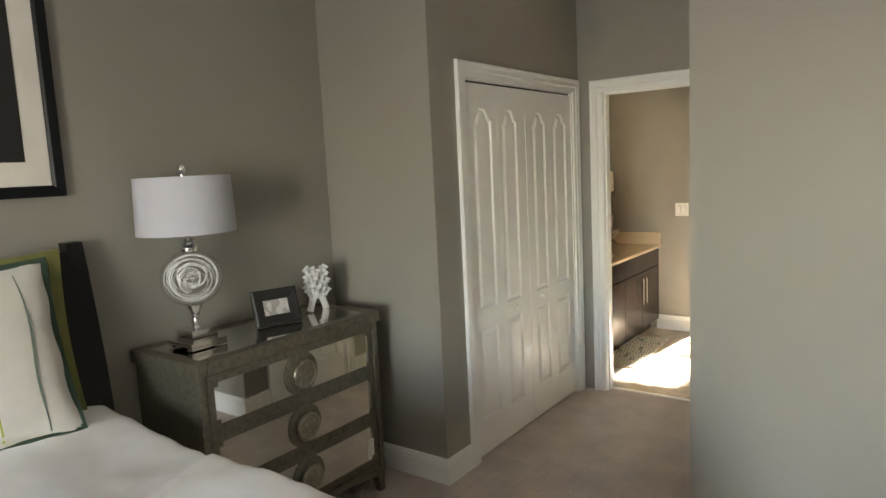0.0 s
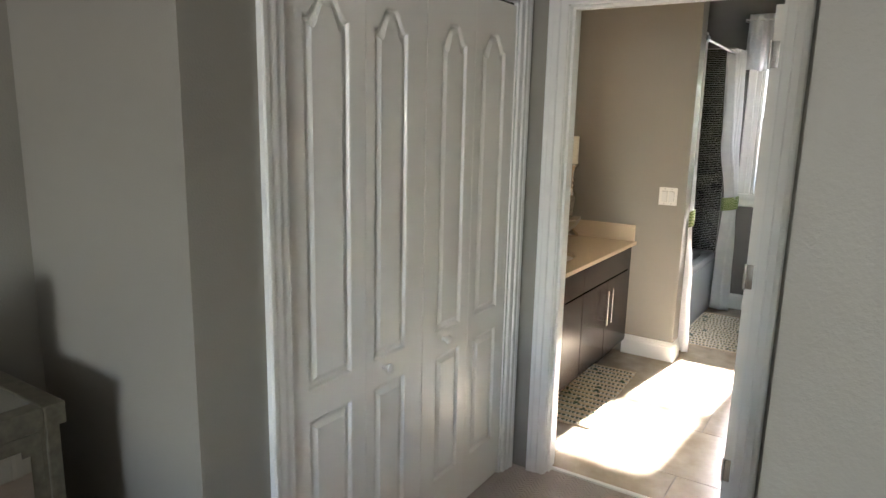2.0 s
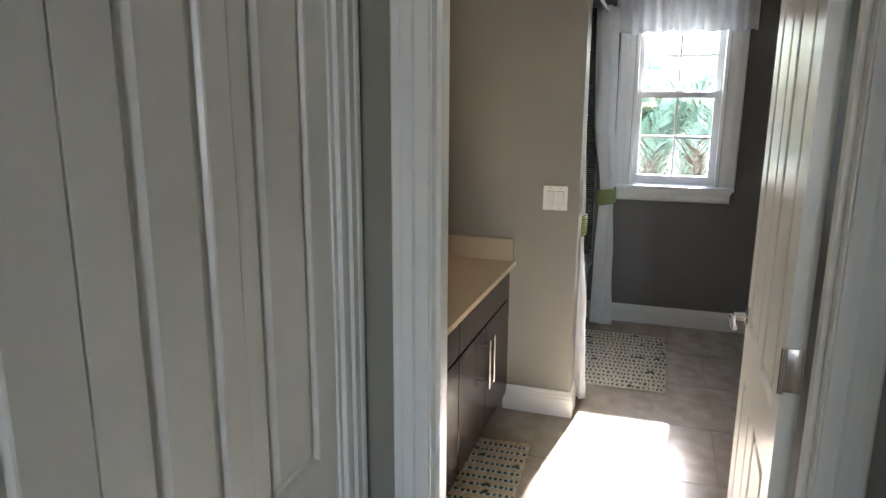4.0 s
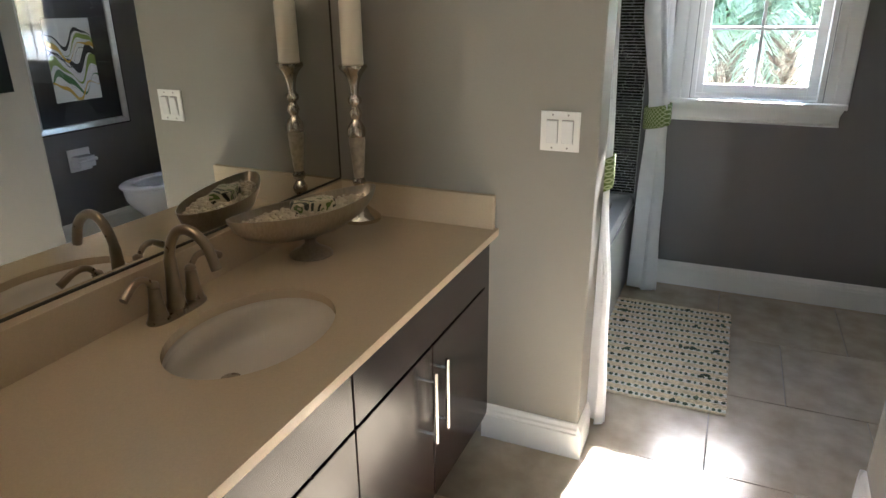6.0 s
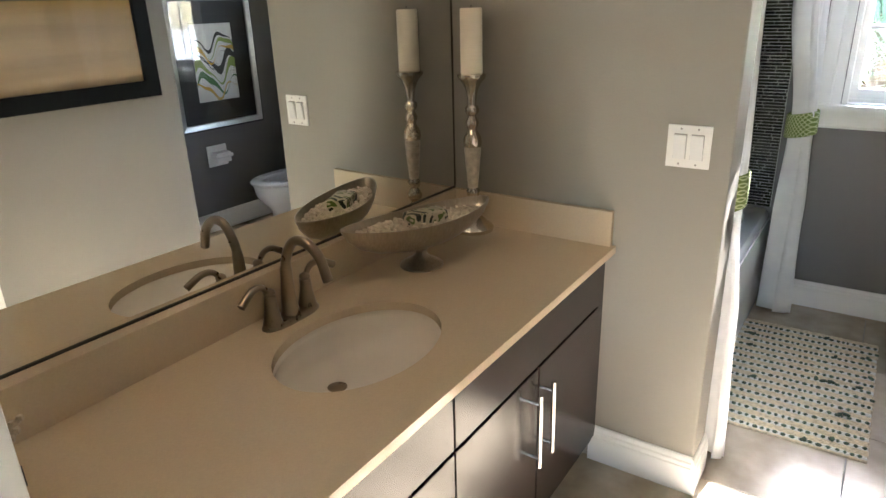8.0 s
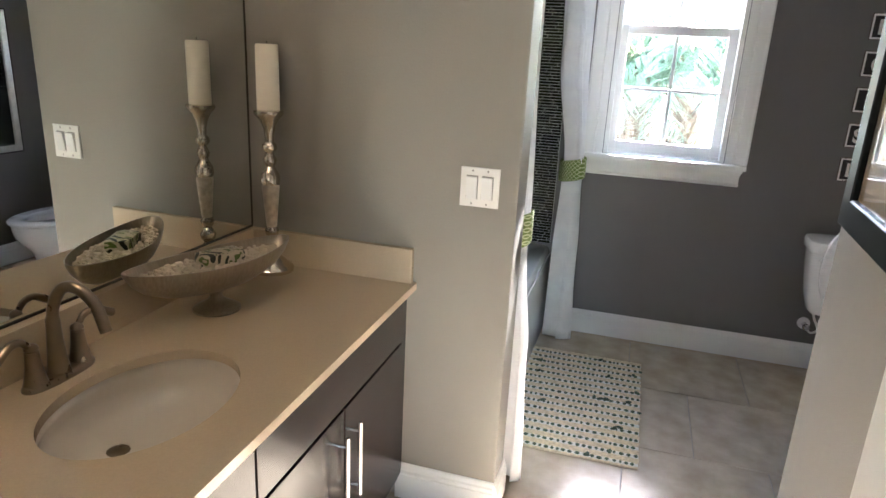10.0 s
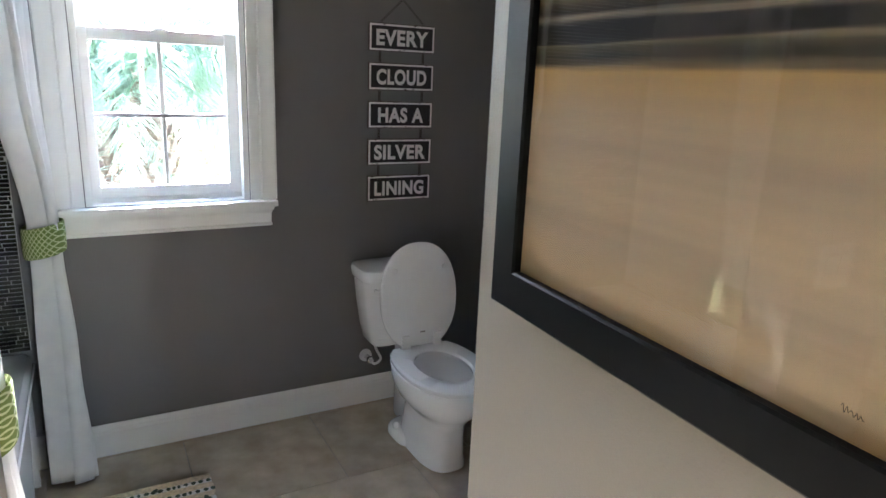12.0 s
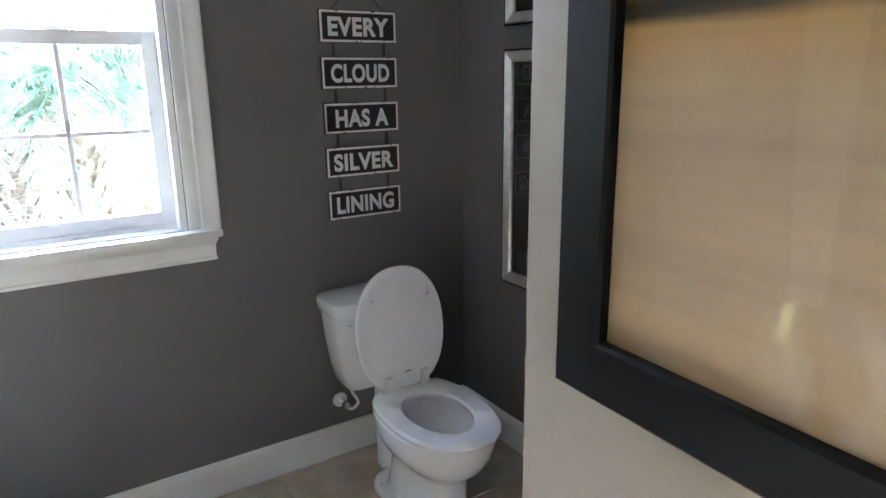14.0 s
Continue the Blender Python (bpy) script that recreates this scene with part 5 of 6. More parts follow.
def drape(name, th, xc, yc, wid, amp, zs, folds, mt, seg=110, rows=46, along="y", thick=0.0):
    """A gathered cloth. xc, yc, wid, amp: functions of height; zs: top and bottom."""
    bm = bmesh.new()
    grid = []
    for j in range(rows + 1):
        z = zs[0] + (zs[1] - zs[0]) * j / rows
        row = []
        for i in range(seg + 1):
            u = i / seg
            ph = 2 * math.pi * folds * u
            f = math.sin(ph + 0.5 * math.sin(ph * 0.37 + z)) * (0.75 + 0.25 * math.sin(7 * u + 2 * z))
            a, b = (u - 0.5) * wid(z) + 0.008 * math.sin(11 * u + 3 * z), amp(z) * f
            zz = z + (0.008 * math.sin(ph * 0.5) if j == rows else 0)
            row.append(bm.verts.new((xc(z) + b, yc(z) + a, zz) if along == "y" else (xc(z) + a, yc(z) + b, zz)))
        grid.append(row)
    for r0, r1 in zip(grid, grid[1:]):
        for i in range(seg):
            bm.faces.new((r0[i], r0[i + 1], r1[i + 1], r1[i]))
    ob = part(name, bm, mt, th, smooth=True)
    sol = ob.modifiers.new("cloth", "SOLIDIFY")
    sol.thickness = 0.0015
    return ob


def ease(z, knots):
    for (z0, v0), (z1, v1) in zip(knots, knots[1:]):
        if z0 >= z >= z1:
            t = (z0 - z) / (z0 - z1)
            t = t * t * (3 - 2 * t)
            return v0 + (v1 - v0) * t
    return knots[0][1] if z > knots[0][0] else knots[-1][1]


RODX, RODZ = -1.745, 2.165
rod = thing("shower_rod", (RODX, 7.2, RODZ), "white tension shower curtain rod", "curtain rod")
part("bar", tube([(RODX, STUB_Y2 + 0.012, RODZ), (RODX, FAR_Y - 0.02, RODZ)], 0.0125, 14), steel, rod, smooth=True)
for yy in (STUB_Y2, FAR_Y - 0.02):
    part("flange", lathe(((0.028, 0), (0.028, 0.008), (0.016, 0.02)), (0, 0, 0), 18, Matrix.Translation((RODX, yy if yy < 7 else FAR_Y, RODZ)) @ Matrix.Rotation(radians(-90 if yy < 7 else 90), 4, "X")), steel, rod, smooth=True)


def shower_curtain(ys, xs, ws, amps, tie, tie_r, folds):
    th = thing("shower_curtain", (RODX, ys[0], 0.03), "white cotton shower curtain gathered with a green patterned tieback", "shower curtain", "shower curtains")
    kn = lambda v: ((2.20, v[0]), (1.5, v[1]), (tie + 0.02, v[2]), (tie - 0.06, v[2]), (0.5, v[3]), (0.02, v[4]))  # noqa: E731
    drape("cloth", th, lambda z: ease(z, kn(xs)), lambda z: ease(z, kn(ys)), lambda z: ease(z, kn(ws)), lambda z: ease(z, kn(amps)), (2.20, 0.025), folds, curtain_mat)
    bm = bmesh.new()
    x, y = xs[2], ys[2]
    ring = lambda k, z, dz: [Vector((x + tie_r[0] * k * math.cos(a), y + tie_r[1] * k * math.sin(a), z + dz * math.cos(a))) for a in (2 * math.pi * q / 32 for q in range(32))]  # noqa: E731
    bridge(bm, [ring(0.98, tie - 0.055, 0.012), ring(1.03, tie - 0.05, 0.012), ring(1.05, tie, 0.012), ring(1.03, tie + 0.05, 0.012), ring(0.98, tie + 0.055, 0.012)], cap0=False, cap1=False)
    tb = part("tieback", bm, tie_mat, th, "green lattice-patterned tieback", smooth=True)
    for k in range(5):
        yy = ys[0] + (k - 2) * ws[0] / 5.5
        part("grommet", lathe(((0.018, -0.003), (0.026, -0.003), (0.026, 0.003), (0.018, 0.003)), (0, 0, 0), 16, Matrix.Translation((RODX + 0.002, yy, RODZ)) @ Matrix.Rotation(radians(90), 4, "X"), cap=False), chrome, th, smooth=True)
    return th


shower_curtain((7.72, 7.76, 7.86, 7.84, 7.83), (-1.755, -1.748, -1.712, -1.705, -1.698), (0.34, 0.30, 0.10, 0.16, 0.18), (0.075, 0.072, 0.050, 0.064, 0.080), 0.945, (0.066, 0.068), 7)
shower_curtain((6.50, 6.49, 6.462, 6.475, 6.49), (-1.750, -1.750, -1.728, -1.703, -1.688), (0.15, 0.13, 0.075, 0.11, 0.13), (0.024, 0.024, 0.022, 0.030, 0.036), 0.965, (0.034, 0.050), 4)

# valance
val = thing("window_valance", (-1.27, FAR_Y - 0.06, 2.05), "gathered white cotton valance on a rod over the window", "valance")
drape("cloth", val, lambda z: -1.27, lambda z: FAR_Y - 0.075, lambda z: 0.90, lambda z: 0.012 + 0.012 * min(1, (2.5 - z) / 0.4), (2.50, 2.055), 11, valance_mat, seg=150, rows=14, along="x")
part("rod", tube([(-1.74, FAR_Y - 0.075, 2.455), (-0.80, FAR_Y - 0.075, 2.455)], 0.008, 10), trim_white, val, smooth=True)
for xx in (-1.735, -0.805):
    part("bracket", boxes((xx - 0.006, xx + 0.006, FAR_Y - 0.08, FAR_Y, 2.445, 2.465)), trim_white, val)


# rag rugs
def rag_rug(name_label, cx, cy, wid, lng, turn, seed):
    th = thing("bath_rug", (cx, cy, 0.0), name_label, "rug", "rag rugs")
    m = Matrix.Translation((cx, cy, 0)) @ Matrix.Rotation(radians(turn), 4, "Z")
    rr = random.Random(seed)
    bm = bmesh.new()
    pitch = 0.0097
    n = int(lng / pitch)
    for i in range(n):
        y = -lng / 2 + (i + 0.5) * pitch
        x0, x1 = -wid / 2 + rr.uniform(-0.004, 0.004), wid / 2 + rr.uniform(-0.004, 0.004)
        if i % 6 not in (1, 2):
            ks, ph = 48, rr.uniform(0, 6.28)
            pts = [m @ Vector((x0 + (x1 - x0) * k / ks, y + rr.uniform(-0.0008, 0.0008), 0.0055)) for k in range(ks + 1)]
            tube(pts, [0.0052 + 0.0010 * math.sin(ph + k * 2.1) + rr.uniform(-0.0004, 0.0004) for k in range(ks + 1)], 6, bm=bm)
    part("cotton_cord", bm, rug_base, th, kind="stuff")
    add = bmesh.new()
    add2 = bmesh.new()
    for i in range(n):
        if i % 6 not in (1, 2):
            continue
        y = -lng / 2 + (i + 0.5) * pitch
        x = -wid / 2 + 0.008
        tube([m @ Vector((-wid / 2 + wid * k / 40, y + rr.uniform(-0.001, 0.001), 0.0070)) for k in range(41)], [0.0062 + rr.uniform(-0.0008, 0.0008) for _ in range(41)], 6, bm=add2)
        if i % 6 == 2:
            continue
        y += pitch / 2
        white = True
        while x < wid / 2 - 0.012:
            L = rr.uniform(0.013, 0.025) if not white else rr.uniform(0.003, 0.009)
            c = m @ Vector((x + L / 2, y - 0.0015 + rr.uniform(-0.001, 0.001), 0.0112))
            if not white:
                blob(add, c, (L * 0.5, 0.0092, 0.0050), 8, 4, m.to_3x3())
            if not white and rr.random() < 0.07:
                blob(add, m @ Vector((x + rr.uniform(-0.01, 0.01), y + rr.uniform(-0.01, 0.01), 0.017)), (0.018, 0.009, 0.006), 5, 4, Matrix.Rotation(rr.uniform(0, 3), 3, "Z"))
            x += L
            white = not white
    part("green_knot", add, rug_green, th, kind="stuff")
    part("white_cord", add2, rug_white, th, kind="stuff")
    bm = boxes((-wid / 2 + 0.003, wid / 2 - 0.003, -lng / 2 + 0.003, lng / 2 - 0.003, 0.0005, 0.005))
    bmesh.ops.transform(bm, matrix=m, verts=bm.verts[:])
    part("backing", bm, rug_base, th)


rag_rug("cream woven rag rug with green knotted rows beside the bathtub", -1.515, 7.175, 0.555, 0.95, 0, 3)
rag_rug("cream woven rag rug with green knotted rows before the vanity", -2.07, 5.41, 0.50, 0.95, 2.5, 8)

# ---- bedroom things ----
CX0, CX1, CY0, CY1, CTZ = -2.705, -2.232, 1.495, 2.525, 0.935
chest = thing("mirrored_chest", ((CX0 + CX1) / 2, 2.0, 0), "antique silver three-drawer chest with mirrored fronts", "chest of drawers")
part("carcass", boxes((CX0 + 0.01, CX1 - 0.022, CY0 + 0.015, CY1 - 0.015, 0.11, CTZ - 0.04), bevel=0.003), silver_leaf, chest)
bm = boxes((CX0, CX1, CY0, CY0 + 0.05, CTZ - 0.055, CTZ), (CX0, CX1, CY1 - 0.05, CY1, CTZ - 0.055, CTZ), (CX0, CX0 + 0.05, CY0 + 0.05, CY1 - 0.05, CTZ - 0.055, CTZ), (CX1 - 0.05, CX1, CY0 + 0.05, CY1 - 0.05, CTZ - 0.055, CTZ), bevel=0.005)
part("top_frame", bm, silver_leaf, chest)
part("top_mirror", boxes((CX0 + 0.05, CX1 - 0.05, CY0 + 0.05, CY1 - 0.05, CTZ - 0.02, CTZ - 0.004)), mirror_aged, chest, "mirrored top panel")
for yy in (CY0 + 0.012, CY1 - 0.042):
    part("corner_post", boxes((CX1 - 0.045, CX1 - 0.012, yy, yy + 0.03, 0.10, CTZ - 0.055), bevel=0.003), silver_leaf, chest)
for xx in (CX0 + 0.012, CX1 - 0.065):
    for yy, s in ((CY0 + 0.012, 1), (CY1 - 0.012, -1)):
        bm = bmesh.new()
        sgn = 1 if xx > -2.5 else -1
        bridge(bm, [[Vector((xx + 0.026 + sgn * o + a * w, yy + s * (0.028 + b * w), z)) for a, b in ((-1, -1), (1, -1), (1, 1), (-1, 1))] for z, w, o in ((0.12, 0.028, 0.0), (0.07, 0.024, 0.002), (0.03, 0.018, 0.010), (0.0, 0.018, 0.014))])
        part("foot", bm, silver_leaf, chest)
bm = bmesh.new()
n = 24
row = [(CY0 + 0.06 + (CY1 - CY0 - 0.12) * i / n, 0.115 - 0.035 * abs(2 * i / n - 1) ** 3) for i in range(n + 1)]
bridge(bm, [[Vector((CX1 - 0.03, y, 0.145)), Vector((CX1 - 0.014, y, 0.145)), Vector((CX1 - 0.014, y, z)), Vector((CX1 - 0.03, y, z))] for y, z in row])
part("apron", bm, silver_leaf, chest)
FXF = CX1 - 0.02
dh = (CTZ - 0.06 - 0.15) / 3
for i in range(3):
    z0 = 0.15 + i * dh + 0.006
    z1 = 0.15 + (i + 1) * dh - 0.004
    y0, y1 = CY0 + 0.05, CY1 - 0.05
    dr = part("drawer", boxes((FXF - 0.015, FXF, y0, y1, z0, z1), bevel=0.002), silver_leaf, chest, "silver-leaf drawer front")
    yc, zc = (y0 + y1) / 2, (z0 + z1) / 2
    R = 0.098
    for s in (-1, 1):
        ya, yb = yc + s * (R + 0.002), (y1 - 0.03 if s > 0 else y0 + 0.03)
        lo, hi = z0 + 0.032, z1 - 0.032
        nn = 0.018
        pts = [(yb, lo + nn), (yb, hi - nn), (yb - s * nn, hi - nn), (yb - s * nn, hi)]
        pts += [(yc + s * math.sqrt(max(0, R * R - (zz - zc) ** 2)), zz) for zz in [hi - (hi - lo) * q / 10 for q in range(11)]]
        pts += [(yb - s * nn, lo), (yb - s * nn, lo + nn)]
        bm = bmesh.new()
        bridge(bm, [[Vector((x, a, b)) for a, b in pts] for x in (FXF - 0.004, FXF + 0.003)])
        part("mirror_panel", bm, mirror_aged, dr, "notched mirror inlay")
    turn = Matrix.Translation((FXF, yc, zc)) @ Matrix.Rotation(radians(90), 4, "Y")
    part("roundel", lathe(((R - 0.006, 0.0), (R - 0.006, 0.006), (R - 0.014, 0.009), (0.03, 0.010), (0.01, 0.010)), (0, 0, 0), 40, turn), silver_leaf, dr, smooth=True)
    part("knob", lathe(((0.045, 0.008), (0.045, 0.018), (0.058, 0.022), (0.064, 0.030), (0.062, 0.038), (0.054, 0.042), (0.050, 0.038), (0.030, 0.040), (0.004, 0.041)), (0, 0, 0), 40, turn), silver_knob, dr, "large round ringed silver knob", smooth=True)

# lamp
LX, LYY, L0 = -2.50, 1.685, CTZ
lamp = thing("table_lamp", (LX, LYY, L0), "table lamp with swirled glass orb and white drum shade", "table lamp")
part("plinth", boxes((LX - 0.085, LX + 0.085, LYY - 0.085, LYY + 0.085, L0 + 0.012, L0 + 0.03), (LX - 0.085, LX - 0.055, LYY - 0.085, LYY + 0.085, L0, L0 + 0.012), (LX + 0.055, LX + 0.085, LYY - 0.085, LYY + 0.085, L0, L0 + 0.012), (LX - 0.06, LX + 0.06, LYY - 0.06, LYY + 0.06, L0 + 0.03, L0 + 0.075), bevel=0.002), chrome, lamp, "square chrome plinth")
part("lower_stem", lathe(((0.020, 0.075), (0.014, 0.085), (0.020, 0.10), (0.014, 0.115), (0.018, 0.140), (0.028, 0.160), (0.034, 0.172)), (LX, LYY, L0), 24), chrome, lamp, smooth=True)
bm = bmesh.new()
fl = Matrix.Translation((LX, LYY, L0 + 0.285)) @ Matrix.Rotation(radians(-33), 4, "Z") @ Matrix.Diagonal((0.62, 1, 0.93, 1))
ORB = 0.124
blob(bm, (0, 0, 0), (ORB, ORB, ORB), 40, 26)
bmesh.ops.transform(bm, matrix=fl, verts=bm.verts[:])
orb = part("orb", bm, orb_glass, lamp, "clear flattened glass orb", smooth=True)
rr = random.Random(21)
for k in range(48):
    r0 = rr.uniform(0.012, 0.108)
    tilt = Matrix.Rotation(rr.uniform(-0.12, 0.12), 4, "Y") @ Matrix.Rotation(rr.uniform(-0.12, 0.12), 4, "Z")
    dx = rr.choice((-1, 1)) * math.sqrt(max(0, (ORB - 0.010) ** 2 - r0 ** 2)) * 0.95
    a0, span = rr.uniform(0, 6.28), rr.uniform(2.5, 5.5)
    pts = [fl @ tilt @ Vector((dx, r0 * math.cos(a0 + span * q / 22), r0 * math.sin(a0 + span * q / 22))) for q in range(23)]
    part("swirl_thread", tube(pts, 0.0011, 5), ceramic_white, orb, smooth=True)
part("neck", lathe(((0.034, 0.398), (0.036, 0.412), (0.024, 0.432), (0.014, 0.44), (0.022, 0.452), (0.012, 0.462), (0.009, 0.52)), (LX, LYY, L0), 24), chrome, lamp, smooth=True)
SR, SZ0, SZ1 = 0.196, L0 + 0.475, L0 + 0.705
part("shade", lathe(((SR, 0), (SR * 0.965, SZ1 - SZ0), (SR * 0.965 - 0.003, SZ1 - SZ0), (SR - 0.003, 0), (SR, 0)), (LX, LYY, SZ0), 56, cap=False), shade_mat, lamp, "pale grey-white drum fabric shade", smooth=True)
part("harp_spider", tube([(LX - SR * 0.95, LYY, SZ1 - 0.012), (LX + SR * 0.95, LYY, SZ1 - 0.012)], 0.002, 6), chrome, lamp)
part("finial", lathe(((0.006, 0.69), (0.006, 0.712), (0.010, 0.716), (0.018, 0.728), (0.019, 0.738), (0.013, 0.750), (0.003, 0.754)), (LX, LYY, L0), 18), chrome, lamp, smooth=True)

# small photo frame
pf = thing("photo_frame", (-2.55, 2.16, CTZ), "small black embossed photo frame leaning on its stand", "photo frame")
pm = Matrix.Translation((-2.455, 2.085, CTZ)) @ Matrix.Rotation(radians(-18), 4, "Z") @ Matrix.Rotation(radians(-20), 4, "Y")
w2, hh = 0.110, 0.172
part("frame", sweep([(-w2, 0), (w2, 0), (w2, hh), (-w2, hh)], ((0, -0.01), (0, 0.006), (0.01, 0.012), (0.045, 0.006), (0.05, 0.0), (0.05, -0.01)), lambda a, b, h: pm @ Vector((h, a, b)), closed=True), frame_weave, pf, "embossed black frame")
bm = boxes((-0.008, -0.002, -w2 + 0.04, w2 - 0.04, 0.04, hh - 0.04))
bmesh.ops.transform(bm, matrix=pm, verts=bm.verts[:])
part("photo", bm, photo_mat, pf, "faded grey photo print")
bm = boxes((-0.008, 0.0, -0.03, 0.03, -0.135, 0.0))
bmesh.ops.transform(bm, matrix=pm @ Matrix.Translation((-0.012, 0, 0.15)) @ Matrix.Rotation(radians(22), 4, "Y"), verts=bm.verts[:])
part("stand", bm, frame_black, pf)

# white ceramic coral
cw = thing("ceramic_coral", (-2.53, 2.40, CTZ), "white glazed ceramic coral of trumpet-shaped tubes", "sculpture")
rr = random.Random(4)


def trumpet(bm, p, d, ln_, r):
    d = d.normalized()
    side = d.orthogonal().normalized()
    up = d.cross(side)
    rings = []
    for t, k in ((0, 0.75), (0.45, 0.72), (0.75, 0.85), (0.93, 1.2), (1.0, 1.4), (0.99, 1.2), (0.8, 0.6), (0.5, 0.45)):
        rings.append([p + d * ln_ * t + r * k * (1 + 0.10 * math.sin(3 * a + ln_ * 90)) * (math.cos(a) * side + math.sin(a) * up) for a in (2 * math.pi * q / 12 for q in range(12))])
    bridge(bm, rings)


c0 = Vector((-2.53, 2.40, CTZ))
for dy in (-0.045, 0.04):
    bm = bmesh.new()
    trumpet(bm, c0 + Vector((0, dy * 1.3, 0.0)), Vector((0, -dy * 0.9, 0.10)), 0.11, 0.024)
    part("tube", bm, ceramic_white, cw, smooth=True)
for k in range(34):
    bm = bmesh.new()
    z = 0.05 + 0.135 * (k / 33)
    a = k * 2.4
    s = 0.040 * (1 - 0.3 * k / 33)
    p = c0 + Vector((0.6 * s * math.cos(a), s * math.sin(a), z))
    trumpet(bm, p, Vector((0.55 * math.cos(a), 0.6 * math.sin(a), 0.85 + rr.uniform(-0.1, 0.3))), rr.uniform(0.045, 0.062), rr.uniform(0.0105, 0.015))
    part("tube", bm, ceramic_white, cw, smooth=True)

# wall art over the bed
ay0, ay1, az0, az1 = 0.30, 1.318, 1.588, 2.52
art = thing("wall_art", (BED_X, 0.8, az0), "black block print with cream mount in a black frame", "framed print")
part("frame", sweep([(ay0, az0), (ay1, az0), (ay1, az1), (ay0, az1)], ((0, 0.001), (0, 0.028), (0.006, 0.032), (0.034, 0.028), (0.042, 0.02), (0.042, 0.001)), lambda a, b, h: Vector((BED_X + h, a, b)), closed=True), frame_black, art, "black glossy frame")
part("mount", boxes((BED_X + 0.001, BED_X + 0.012, ay0 + 0.04, ay1 - 0.04, az0 + 0.04, az1 - 0.04)), mat_cream, art, "cream mount")
part("print", boxes((BED_X + 0.0125, BED_X + 0.015, ay0 + 0.16, ay1 - 0.125, az0 + 0.13, az1 - 0.13)), mat_black, art, "solid black print")

# bed
bed = thing("bed", (-1.55, 0.35, 0), "king bed with a curved black wooden headboard", "bed")
HB_Y0, HB_Y1 = -0.62, 1.335
prof = [(-2.655, 1.41), (-2.63, 1.30), (-2.595, 1.10), (-2.565, 0.90), (-2.545, 0.70), (-2.535, 0.45), (-2.535, 0.0)]


def curved_slab(y0, y1, dx, top):
    bm = bmesh.new()
    rows = [(x, min(z, top)) for x, z in prof]
    bridge(bm, [[Vector((x, y, z)) for x, z in rows] + [Vector((x - dx, y, z)) for x, z in rows[::-1]] for y in (y0, y1)])
    return bm


part("headboard", curved_slab(HB_Y0 + 0.06, HB_Y1 - 0.06, 0.035, 1.38), wood_black, bed)
part("headboard_post", curved_slab(HB_Y1 - 0.06, HB_Y1, 0.062, 1.41), wood_black, bed)
part("headboard_post", curved_slab(HB_Y0, HB_Y0 + 0.06, 0.062, 1.41), wood_black, bed)
part("side_rail", boxes((-2.53, -0.50, 1.24, 1.275, 0.18, 0.38), (-2.53, -0.50, -0.56, -0.525, 0.18, 0.38), (-0.535, -0.50, -0.525, 1.24, 0.18, 0.38), bevel=0.004), wood_black, bed)
for xx, yy in ((-0.56, 1.21), (-0.56, -0.55)):
    part("leg", boxes((xx, xx + 0.06, yy, yy + 0.06, 0.0, 0.18), bevel=0.004), wood_black, bed)
part("mattress", boxes((-2.52, -0.53, -0.52, 1.235, 0.33, 0.62), bevel=0.05), linen_white, bed, smooth=True)
duvet = thing("duvet", (-1.5, 0.35, 0.62), "rumpled white cotton duvet spread over the bed", "duvet")
bm = bmesh.new()
NX, NY = 90, 90
x0, x1, y0, y1 = -2.52, -0.44, -0.64, 1.40
top = []
for j in range(NY + 1):
    row = []
    for i in range(NX + 1):
        u, v = i / NX, j / NY
        x, y = x0 + (x1 - x0) * u, y0 + (y1 - y0) * v
        ey, ex = min(v, 1 - v) * (y1 - y0), (1 - u) * (x1 - x0)
        e = min(ey, ex)
        z = 0.768 - (0.30 * max(0.0, 1 - e / 0.13) ** 1.9)
        z += 0.020 * noise.noise((x * 2.2, y * 2.2, 1)) + 0.012 * noise.noise((x * 7, y * 5, 4)) + 0.004 * noise.noise((x * 18, y * 13, 2)) + 0.004 * abs(math.sin(x * 9 + 2 * noise.noise((y * 2, x, 7))))
        z += 0.055 * max(0.0, 1 - (x + 2.52) / 0.5) ** 1.5 * min(1.0, ey / 0.25)
        z -= 0.016 * math.exp(-(((x + 1.75 + 0.35 * (y - 0.9)) / 0.02) ** 2))
        pull = 0.03 * max(0.0, 1 - ey / 0.13) ** 2
        row.append(bm.verts.new((x, y - pull * (1 if v > 0.5 else -1), z)))
    top.append(row)
for r0, r1 in zip(top, top[1:]):
    for i in range(NX):
        bm.faces.new((r0[i], r0[i + 1], r1[i + 1], r1[i]))
dv = part("cover", bm, linen_white, duvet, smooth=True)
sol = dv.modifiers.new("thickness", "SOLIDIFY")
sol.thickness, sol.offset = 0.03, -1
edge = [v.co.copy() for v in dv.data.vertices]
for k in range(2):
    line = [edge[(0 if k else NY) * (NX + 1) + i] for i in range(NX + 1)]
    part("hem", tube(line, 0.007, 6), linen_white, duvet, smooth=True)
part("hem", tube([edge[j * (NX + 1) + NX] for j in range(NY + 1)], 0.007, 6), linen_white, duvet, smooth=True)


